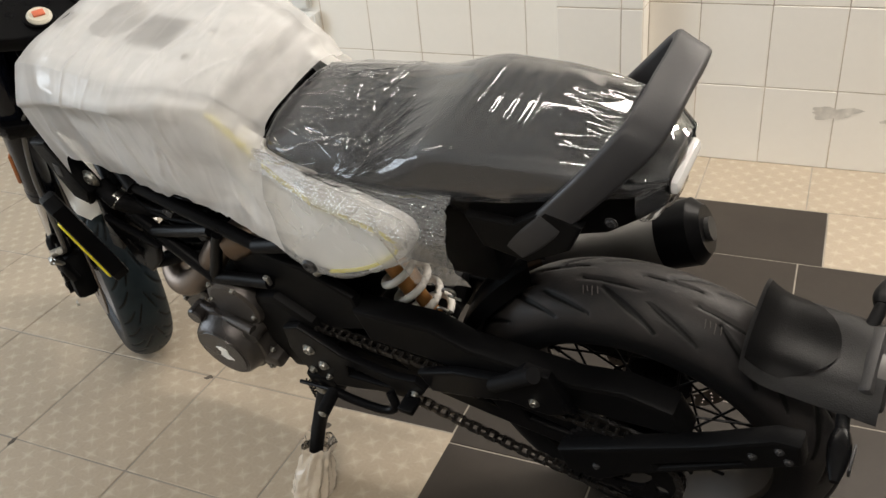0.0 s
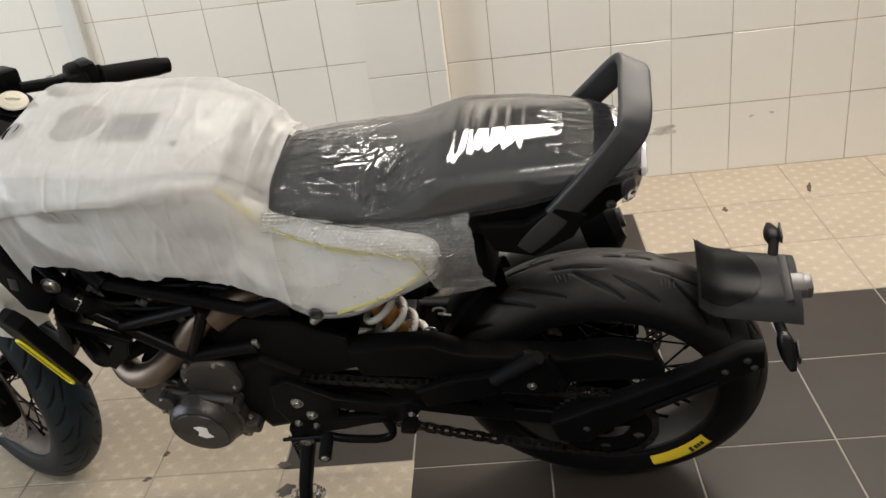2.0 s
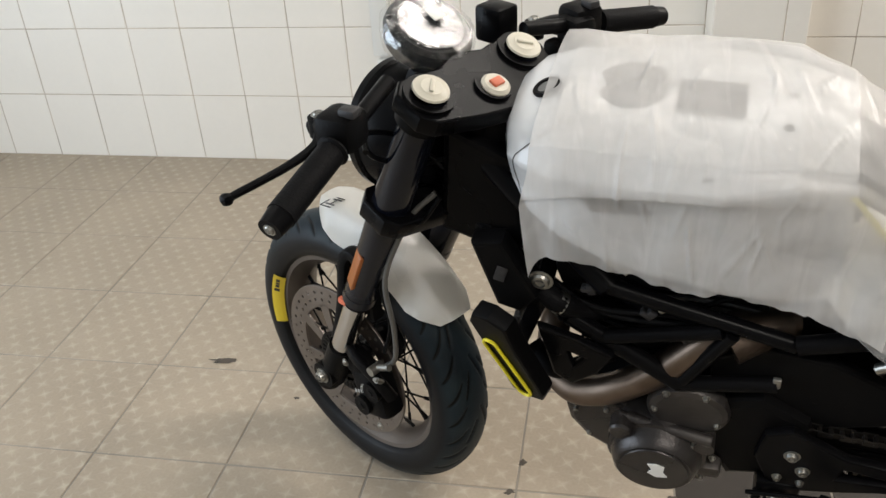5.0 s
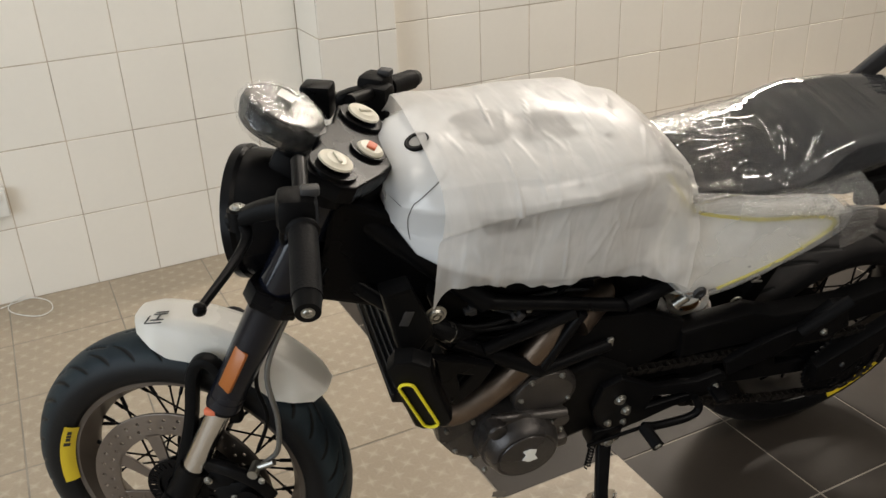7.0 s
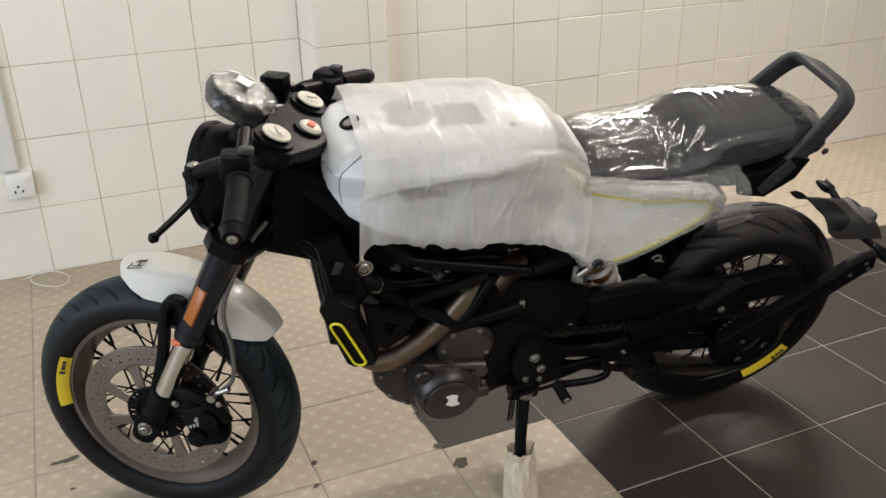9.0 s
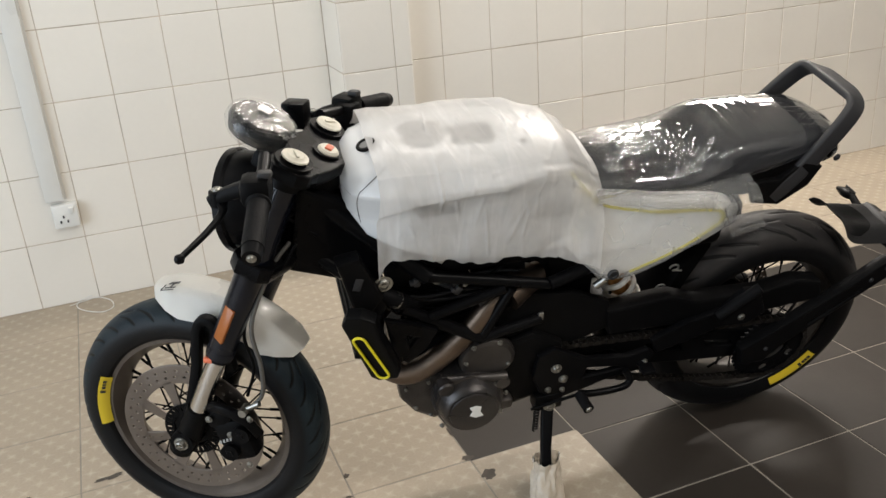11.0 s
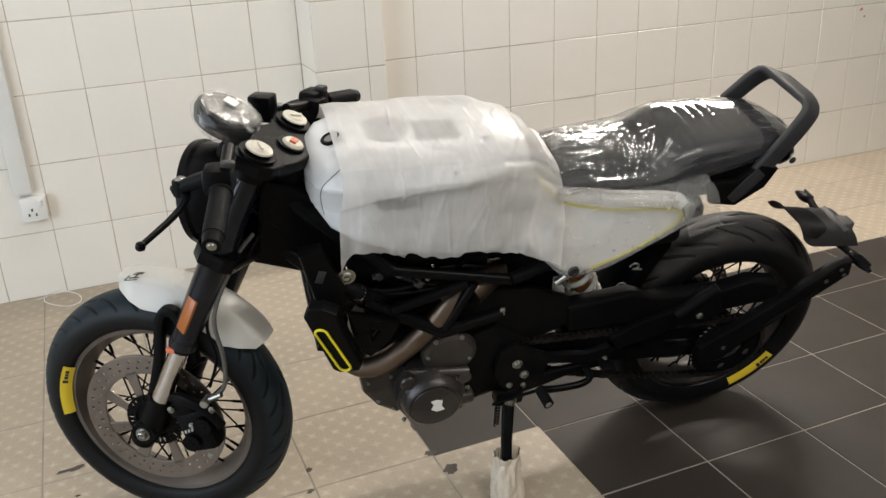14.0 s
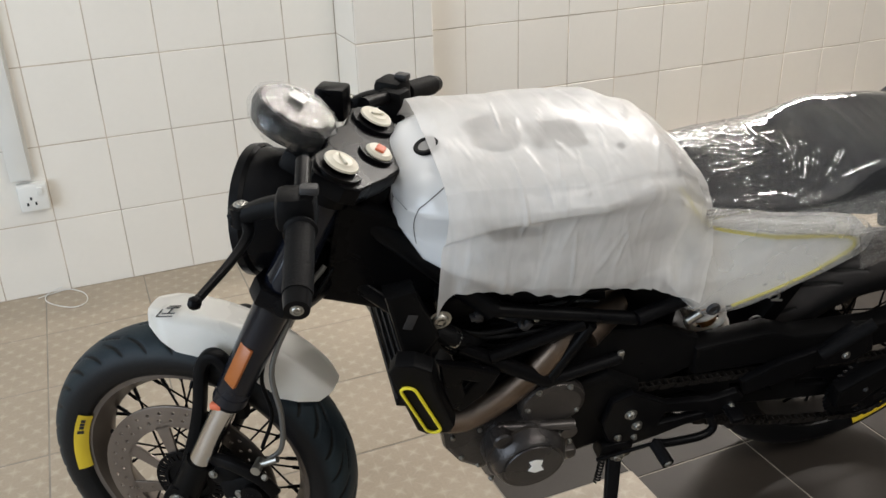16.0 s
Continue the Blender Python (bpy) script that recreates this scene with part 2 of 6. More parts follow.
BLACK = surface("black_moulded_plastic", (0.003, 0.003, 0.0033), 0.42, bump=0.2, spec=0.06, dust=0.004, grain=500)
SATIN = surface("black_satin_paint", (0.0028, 0.0028, 0.0033), 0.34, spec=0.07, dust=0.003)
GLOSSB = surface("black_gloss_paint", (0.004, 0.005, 0.009), 0.2, coat=0.1, spec=0.25)
GREYP = surface("dark_grey_plastic", (0.02, 0.02, 0.0215), 0.5, bump=0.3, spec=0.35, dust=0.03, grain=500)
RUBBER = surface("grip_rubber", (0.005, 0.005, 0.0055), 0.55, bump=0.4, grain=350, spec=0.06)
ENGINE = surface("cast_engine_cover", (0.042, 0.038, 0.037), 0.32, 0.6, vary=0.2, bump=0.35, grain=420, dust=0.12)
CASE = surface("black_engine_case", (0.003, 0.003, 0.0033), 0.45, 0.0, bump=0.4, spec=0.06, dust=0.005)
STEEL = surface("exhaust_steel", (0.15, 0.115, 0.09), 0.42, 1.0, vary=0.3, scale=14)
CHROME = surface("polished_fork_steel", (0.62, 0.61, 0.6), 0.13, 1.0, vary=0.05, rvary=0.04)
ZINC = surface("zinc_bolt", (0.34, 0.335, 0.31), 0.38, 1.0, vary=0.1)
DISC = surface("ground_disc_steel", (0.19, 0.165, 0.147), 0.36, 0.9, vary=0.15, dust=0.1)
# the rear rim's bronze: same hue as the front, about a third as bright
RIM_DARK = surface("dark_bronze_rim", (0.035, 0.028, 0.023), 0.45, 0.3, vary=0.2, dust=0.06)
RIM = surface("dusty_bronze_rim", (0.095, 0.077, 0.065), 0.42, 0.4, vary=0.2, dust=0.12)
WHITE = surface("white_gloss_paint", (0.66, 0.67, 0.68), 0.2, vary=0.02, coat=0.2, spec=0.4, rvary=0.04)
PANEL = surface("white_side_panel", (0.84, 0.83, 0.80), 0.3, vary=0.03)
FENDER = surface("pearl_white_fender", (0.86, 0.84, 0.79), 0.3, vary=0.04, coat=0.4)
YELLOW = surface("yellow_trim", (0.72, 0.62, 0.02), 0.4, vary=0.06)
STICKER = surface("yellow_sticker", (0.60, 0.44, 0.02), 0.45, vary=0.08)
INK = surface("black_print", (0.02, 0.02, 0.02), 0.5)
ORANGE = surface("orange_reflector", (0.30, 0.085, 0.01), 0.35, vary=0.1, coat=0.1)
CREAM = surface("cream_cap_cover", (0.55, 0.52, 0.43), 0.45, vary=0.08, bump=0.2)
RED = surface("red_rubber_key_cover", (0.55, 0.13, 0.06), 0.5)
SPRING = surface("white_spring_paint", (0.72, 0.69, 0.64), 0.35, vary=0.06)
BRASS = surface("amber_damper_body", (0.42, 0.2, 0.06), 0.35, 0.5)
LENS = surface("clear_lens", (0.7, 0.7, 0.7), 0.08, vary=0.02)
CHAIN = surface("oiled_chain", (0.055, 0.05, 0.046), 0.34, 0.9, vary=0.3)
PLATEWHITE = surface("white_plastic", (0.74, 0.74, 0.71), 0.35, vary=0.04, bump=0.05)
GROUT = surface("dirty_grout", (0.50, 0.43, 0.35), 0.85, vary=0.3, scale=8, bump=0.4)
CONCRETE = surface("cement_bed", (0.25, 0.225, 0.19), 0.9, vary=0.25, scale=5, bump=0.6, grain=90)
PLASTER = surface("white_ceiling_paint", (0.75, 0.74, 0.71), 0.8, vary=0.05, scale=2, bump=0.2)
WALLTILE = glazed_tile("cream_wall_tile", (0.80, 0.765, 0.70), 0.025, 0.42, 0.08)
GREYTILE = glazed_tile("grey_floor_tile", (0.0285, 0.0230, 0.0185), 0.2, 0.5, 0.4)
GREYTILE.node_tree.nodes["Principled BSDF"].inputs["Specular IOR Level"].default_value = 0.25
STARTILE = star_tile("beige_star_floor_tile")
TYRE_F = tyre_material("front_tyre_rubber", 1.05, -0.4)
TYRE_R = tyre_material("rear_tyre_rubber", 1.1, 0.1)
# the film's faint bluish milk paints in the haze of reflected daylight
CLING = film("clear_cling_film", 2.1, rough=0.03, bump=0.06, scale=30, dist=0.003, milky=0.045, white=(0.60, 0.65, 0.75))
FOAM = film("milky_foam_sheet", 0.40, rough=0.30, bump=0.2, scale=14, milky=0.56, patchy=0.08, white=(0.79, 0.78, 0.765), streaks=0.10)

# ---- mesh tools ----


def part(name, bm, material, parent=None, label="", angle=28, m=None, core=None):
    """Links a bmesh (or a finished mesh) as one object, under a thing or a part; the faces of an open sheet turn away from its core."""
    if isinstance(bm, bmesh.types.BMesh):
        bmesh.ops.recalc_face_normals(bm, faces=bm.faces)
        if core is not None:
            bm.normal_update()
            if sum(f.normal.dot(f.calc_center_median() - core) * f.calc_area() for f in bm.faces) < 0:
                bmesh.ops.reverse_faces(bm, faces=bm.faces[:])
        me = bpy.data.meshes.new(name)
        bm.to_mesh(me)
        bm.free()
    else:
        me = bm
    if m is not None:
        me.transform(m)
    for p in me.polygons:
        p.use_smooth = True
    me.set_sharp_from_angle(angle=radians(angle))
    if not me.materials:
        me.materials.append(material)
    ob = new(name, me)
    if parent is not None:
        ob.parent = parent
    if label:
        ob["label"] = label
    return ob


def box(sx, sy, sz, at=(0, 0, 0), bevel=0.0, rot=None, seg=2):
    bm = bmesh.new()
    bmesh.ops.create_cube(bm, size=1)
    bmesh.ops.scale(bm, vec=(sx, sy, sz), verts=bm.verts)
    if bevel:
        bmesh.ops.bevel(bm, geom=bm.edges[:], offset=bevel, segments=seg, affect="EDGES", profile=0.5)
    m = Matrix.Translation(at) @ (rot if rot is not None else Matrix())
    bmesh.ops.transform(bm, matrix=m, verts=bm.verts)
    return bm


def join(*bms):
    out = bmesh.new()
    for b in bms:
        me = bpy.data.meshes.new("tmp")
        b.to_mesh(me)
        b.free()
        out.from_mesh(me)
        bpy.data.meshes.remove(me)
    return out


def smooth_path(pts, n=6):
    """Catmull-Rom through the points."""
    p = [Vector(q) for q in pts]
    p = [p[0] * 2 - p[1]] + p + [p[-1] * 2 - p[-2]]
    out = []
    for i in range(1, len(p) - 2):
        for k in range(n):
            t = k / n
            a, b, c, d = p[i - 1], p[i], p[i + 1], p[i + 2]
            out.append(0.5 * ((2 * b) + (c - a) * t + (2 * a - 5 * b + 4 * c - d) * t * t + (3 * b - a - 3 * c + d) * t ** 3))
    out.append(p[-2])
    return out


def rings(ringlist, cap=True, closed=True, loop=False):
    bm = bmesh.new()
    vs = [[bm.verts.new(p) for p in r] for r in ringlist]
    n = len(vs[0])
    pairs = list(zip(vs, vs[1:])) + ([(vs[-1], vs[0])] if loop else [])
    for a, b in pairs:
        for i in range(n if closed else n - 1):
            j = (i + 1) % n
            bm.faces.new((a[i], a[j], b[j], b[i]))
    if cap and closed and not loop:
        bm.faces.new(vs[0][::-1])
        bm.faces.new(vs[-1])
    return bm


def sweep(path, section, up=Vector((0, 0, 1)), loop=False):
    """Sweeps a section of (side, up) offsets along a path; section may be a function of 0..1."""
    path = [Vector(p) for p in path]
    out = []
    n = len(path)
    for i, p in enumerate(path):
        if loop:
            t = (path[(i + 1) % n] - path[i - 1]).normalized()
        else:
            t = (path[min(i + 1, n - 1)] - path[max(i - 1, 0)]).normalized()
        s = t.cross(up)
        s = s.normalized() if s.length > 1e-4 else Vector((0, 1, 0))
        u = s.cross(t).normalized()
        sec = section(i / max(1, n - 1)) if callable(section) else section
        out.append([p + s * a + u * b for a, b in sec])
    return rings(out, loop=loop)


def circle(r, n=12):
    return [(r * math.cos(2 * math.pi * i / n), r * math.sin(2 * math.pi * i / n)) for i in range(n)]


def round_rect(w, h, r=0.3, n=4):
    """Rounded rectangle section, w by h; r is the corner as a share of the short side."""
    r = min(w, h) * r
    out = []
    for cx, cy, a in ((w / 2 - r, h / 2 - r, 0), (-w / 2 + r, h / 2 - r, 90), (-w / 2 + r, -h / 2 + r, 180), (w / 2 - r, -h / 2 + r, 270)):
        for k in range(n + 1):
            q = radians(a + 90 * k / n)
            out.append((cx + r * math.cos(q), cy + r * math.sin(q)))
    return out


def tube(pts, r, n=10, smooth=0):
    path = smooth_path(pts, smooth) if smooth else pts
    n = max(n, 14)
    d = Vector(path[-1]) - Vector(path[0])
    up = Vector((0, 1, 0)) if abs(d.normalized().y) < 0.8 else Vector((0, 0, 1))
    return sweep(path, circle(r, n), up)


def lathe(profile, n=48, axis="y", at=(0, 0, 0)):
    """Turns a profile of (radius, along) about the axis through at."""
    out = []
    for i in range(n):
        q = 2 * math.pi * i / n
        c, s = math.cos(q), math.sin(q)
        if axis == "y":
            out.append([Vector(at) + Vector((r * c, a, r * s)) for r, a in profile])
        elif axis == "z":
            out.append([Vector(at) + Vector((r * c, r * s, a)) for r, a in profile])
        else:
            out.append([Vector(at) + Vector((a, r * c, r * s)) for r, a in profile])
    bm = rings(out, cap=False, closed=False, loop=True)
    bmesh.ops.remove_doubles(bm, verts=bm.verts, dist=1e-6)
    return bm


def rod(a, b, r, n=10, r2=None):
    a, b = Vector(a), Vector(b)
    n = max(n, 14) if n > 6 else n
    bm = bmesh.new()
    bmesh.ops.create_cone(bm, cap_ends=True, segments=n, radius1=r, radius2=r if r2 is None else r2, depth=(b - a).length)
    m = Matrix.Translation((a + b) / 2) @ (b - a).to_track_quat("Z", "Y").to_matrix().to_4x4()
    bmesh.ops.transform(bm, matrix=m, verts=bm.verts)
    return bm


def plate(outlines, y, thick, bevel=0.002, smooth=False):
    """A cut plate standing in the x-z plane, its middle at y; outlines of (x, z): the outer one, then holes."""
    cu = bpy.data.curves.new("plate", "CURVE")
    cu.dimensions, cu.fill_mode = "2D", "BOTH"
    cu.extrude, cu.bevel_depth, cu.bevel_resolution = max(0.0002, thick / 2 - bevel), bevel, 1
    for pts in outlines:
        if smooth:
            pts = [(p.x, p.y) for p in smooth_path([(*q, 0) for q in (*pts, pts[0])], 4)[:-1]]
        sp = cu.splines.new("POLY")
        sp.points.add(len(pts) - 1)
        for q, (x, z) in zip(sp.points, pts):
            q.co = (x, z, 0, 1)
        sp.use_cyclic_u = True
    ob = bpy.data.objects.new("plate", cu)
    me = bpy.data.meshes.new_from_object(ob)
    bpy.data.objects.remove(ob)
    bpy.data.curves.remove(cu)
    me.transform(Matrix(((1, 0, 0, 0), (0, 0, -1, y), (0, 1, 0, 0), (0, 0, 0, 1))))
    me.materials.clear()
    return me


def ring_pts(cx, cz, r, n=24, sq=1.0, a0=0.0):
    return [(cx + r * math.cos(a0 + 2 * math.pi * i / n), cz + sq * r * math.sin(a0 + 2 * math.pi * i / n)) for i in range(n)]


def crumple(bm, amount, scale, seed=0.0, fine=0.0):
    """Pushes the sheet in and out along its normals with folded noise, as loose film lies."""
    bm.normal_update()
    for v in bm.verts:
        p = v.co * scale + Vector((seed, seed * 2, 0))
        d = abs(noise.noise(p)) * 2 - 0.5 + 0.5 * noise.noise(p * 2.3)
        if fine:
            d += fine * (abs(noise.noise(p * 5)) * 2 - 0.4)
        v.co += v.normal * amount * d
    return bm


def thing(name, m=None, label="", category="", group="", kind=""):
    ob = new(name)
    ob.empty_display_size = 0.1
    if m is not None:
        ob.matrix_world = m
    return tagged(ob, label, category, group, kind)


def bolt(parent, at, r=0.007, axis=(0, 1, 0), h=0.006, material=None, name="bolt", m=None, label=""):
    """Domed hex-socket bolt head with its washer, standing along axis."""
    at, ax = Vector(at), Vector(axis).normalized()
    bm = lathe([(0.0, h), (r * 0.35, h), (r * 0.38, h * 0.5), (r * 0.55, h * 0.55), (r * 0.6, h), (r * 0.85, h * 0.9), (r, h * 0.45), (r, h * 0.2), (r * 1.35, h * 0.2), (r * 1.35, 0)], 14, "z")
    bmesh.ops.transform(bm, matrix=Matrix.Translation(at) @ ax.to_track_quat("Z", "Y").to_matrix().to_4x4(), verts=bm.verts)
    return part(name, bm, material or ZINC, parent, label, m=m)

# ---- room ----
BACK, LEFT, PIL = 2.84, 2.975, 2.755
PX0, PX1 = -0.70, -0.43
X0, X1, Y0 = -4.4, 4.2, -3.4


def slab(name, x0, x1, y0, y1, z0, z1, material, label, category):
    ob = part(name, box(x1 - x0, y1 - y0, z1 - z0, ((x0 + x1) / 2, (y0 + y1) / 2, (z0 + z1) / 2)), material)
    return tagged(ob, label, category, kind="structure")


floor = slab("floor", X0 - 0.2, X1 + 0.2, Y0 - 0.2, 3.3, -0.16, -0.0015, CONCRETE, "cement floor bed under beige and grey tiles", "floor")
wall_back = slab("wall_back", PX1, X1, BACK + 0.0015, BACK + 0.25, -0.005, CEIL, GROUT, "back wall covered in cream glazed tiles", "wall")
wall_recess = slab("wall_recess", X0, PX0, LEFT + 0.0015, LEFT + 0.25, -0.005, CEIL, GROUT, "recessed wall covered in cream glazed tiles", "wall")
pillar = slab("pillar", PX0 + 0.0015, PX1 - 0.0015, PIL + 0.0015, BACK + 0.25, -0.005, CEIL, GROUT, "tiled pillar between two wall sections", "pillar")
slab("wall_front", X0, X1, Y0 - 0.2, Y0, -0.005, CEIL, PLASTER, "plain painted wall behind the camera", "wall")
slab("wall_east", X1, X1 + 0.2, Y0 - 0.2, 3.3, -0.005, CEIL, PLASTER, "plain painted end wall", "wall")
OY0, OY1, OZ = -1.1, 1.7, 2.4
west = join(box(0.2, OY0 - Y0 + 0.2, CEIL, (X0 - 0.1, (OY0 + Y0 - 0.2) / 2, CEIL / 2)), box(0.2, 3.3 - OY1, CEIL, (X0 - 0.1, (3.3 + OY1) / 2, CEIL / 2)), box(0.2, OY1 - OY0, CEIL - OZ, (X0 - 0.1, (OY0 + OY1) / 2, (CEIL + OZ) / 2)))
tagged(part("wall_west", west, PLASTER), "painted end wall with an open shutter doorway", "wall", kind="structure")
slab("ceiling", X0 - 0.2, X1 + 0.2, Y0 - 0.2, 3.3, CEIL, CEIL + 0.2, PLASTER, "plain white painted ceiling", "ceiling")


def tube_fitting(x, y):
    t = thing("ceiling_light", pose(x, y, CEIL, 0, 0, 4), "white ceiling light box with a long opal diffuser", "lamp", "ceiling tube lights")
    part("body", box(1.31, 0.30, 0.045, (0, 0, -0.023), 0.006), PLATEWHITE, t)
    return t


for tx, ty in TUBES:
    tube_fitting(tx, ty)
wt = thing("wall_light", pose(1.05, BACK, 2.40), "white opal light box fixed high on the back wall", "lamp")
part("body", box(1.31, 0.05, 0.24, (0, -0.025, 0), 0.006), PLATEWHITE, wt)

# trunking and socket on the recessed wall
trunking = thing("cable_trunking", pose(-1.765, LEFT, 0.0), "white plastic cable trunking running up a tiled wall", "trunking")
part("cover", box(0.062, 0.026, CEIL - 0.41, (0, -0.0135, 0.41 + (CEIL - 0.41) / 2), 0.003), PLATEWHITE, trunking)
part("base_strip", box(0.07, 0.01, CEIL - 0.41, (0.004, -0.005, 0.41 + (CEIL - 0.41) / 2), 0.001), PLATEWHITE, trunking)

socket = thing("wall_socket", pose(-1.74, LEFT, 0.352), "white double-pole wall socket in a raised box", "socket")
part("back_box", box(0.088, 0.03, 0.088, (0, -0.015, 0), 0.004), PLATEWHITE, socket)
part("face_plate", box(0.084, 0.008, 0.084, (0, -0.034, 0), 0.003), PLATEWHITE, socket)
part("switch", box(0.016, 0.008, 0.024, (0.022, -0.04, 0.022), 0.002, Matrix.Rotation(radians(8), 4, "X")), PLATEWHITE, socket)
for hx, hz in ((-0.012, -0.006), (0.012, -0.006), (0.0, 0.012)):
    part("pin_hole", box(0.006, 0.002, 0.010, (hx - 0.008, -0.0385, hz - 0.012), 0.0008), INK, socket)

loop_pts = smooth_path([(-1.80, 2.945, 0.003), (-1.75, 2.962, 0.004), (-1.70, 2.955, 0.010), (-1.655, 2.91, 0.006), (-1.651, 2.85, 0.003), (-1.69, 2.826, 0.003), (-1.745, 2.866, 0.003), (-1.776, 2.915, 0.005), (-1.765, 2.95, 0.012), (-1.72, 2.962, 0.02)], 6)
tagged(part("wire_loop", tube(loop_pts, 0.0016, 8), PLATEWHITE), "thin white wire lying in a loop on the floor", "wire")

# ---- motorcycle: x ahead, y to its left, z up, leaning on its side stand ----
YAW, LEAN = radians(-8.0), radians(16.0)
AXLE, RR, RF = Vector((-0.096, 1.267, 0.299)), 0.306, 0.2958
FAX, FAZ = 1.3476, 0.3184
ahead = Vector((-math.cos(YAW), -math.sin(YAW), 0))
flat_left = Vector((-ahead.y, ahead.x, 0))
left = flat_left * math.cos(LEAN) - Vector((0, 0, math.sin(LEAN)))
upward = Vector((0, 0, math.cos(LEAN))) + flat_left * math.sin(LEAN)
BIKE = Matrix(((ahead.x, left.x, upward.x, 0), (ahead.y, left.y, upward.y, 0), (ahead.z, left.z, upward.z, 0), (0, 0, 0, 1)))
BIKE.translation = AXLE - upward * RR
bike = thing("motorcycle", BIKE, "new black and white motorcycle in packing film on its stand", "motorcycle")

# steering turned to the right about the raked head
RAKE, STEER = radians(25), radians(-28.5)
HEAD = Vector((1.452, 0, 0))
up_head = Vector((-math.sin(RAKE), 0, math.cos(RAKE)))
CROWN = Vector((1.06, 0, 0.9))
SETTLE = Matrix.Translation(CROWN + Vector((0.0252, 0.0154, -0.0135))) @ Matrix.Rotation(radians(0.69), 4, "Y") @ Matrix.Translation(-CROWN)
TURNED = SETTLE @ Matrix.Translation(HEAD) @ Matrix.Rotation(STEER, 4, up_head) @ Matrix.Translation(-HEAD)
LOWERED = TURNED @ Matrix.Translation((-0.0094, 0, 0.0249))


def tread_mesh(R, w, rim_r, grooves):
    """Tyre turned about y, with grooves sunk along curves of (turn, side share); the distance to them is kept for the material."""
    n, prof = 540, []
    for k in range(77):
        q = radians(-118 + 236 * k / 76)
        c = math.cos(q)
        prof.append((R - w * 0.86 + w * (0.86 if c > 0 else 0.95) * c, w * math.sin(q)))
    prof = [(rim_r + 0.002, -w * 0.68)] + prof + [(rim_r + 0.002, w * 0.68)]
    pr = np.array(prof)
    ang = np.arange(n) * 2 * math.pi / n
    gap = np.full((n, len(prof)), 0.02)
    for t0, t1, u0, u1, bend, wd in grooves:
        lo, hi = min(u0, u1), max(u0, u1)
        for j, (r, y) in enumerate(prof):
            u = y / w
            if r < R * 0.86:
                continue
            past = max(0.0, lo - u, u - hi) * w
            f = min(1, max(0, (u - u0) / (u1 - u0)))
            mid = t0 + (t1 - t0) * f + bend * math.sin(math.pi * f)
            slope = math.hypot(1, (t1 - t0) * R / ((u1 - u0) * w))
            d = np.abs((ang - mid + math.pi) % (2 * math.pi) - math.pi) * R / (slope if not past else 1)
            gap[:, j] = np.minimum(gap[:, j], np.hypot(d, past) - wd * (0.55 + 0.45 * math.sin(math.pi * f)))
    rr = pr[None, :, 0] - 0.003 * np.clip(0.5 - gap / 0.002, 0, 1)
    co = np.stack([rr * np.cos(ang)[:, None], np.broadcast_to(pr[None, :, 1], rr.shape), rr * np.sin(ang)[:, None]], -1).reshape(-1, 3)
    m, faces = len(prof), []
    for i in range(n):
        k = (i + 1) % n
        for j in range(m - 1):
            faces.append((i * m + j, i * m + j + 1, k * m + j + 1, k * m + j))
    me = bpy.data.meshes.new("tyre")
    me.from_pydata(co.tolist(), [], faces)
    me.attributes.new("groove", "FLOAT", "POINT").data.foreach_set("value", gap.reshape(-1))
    return me


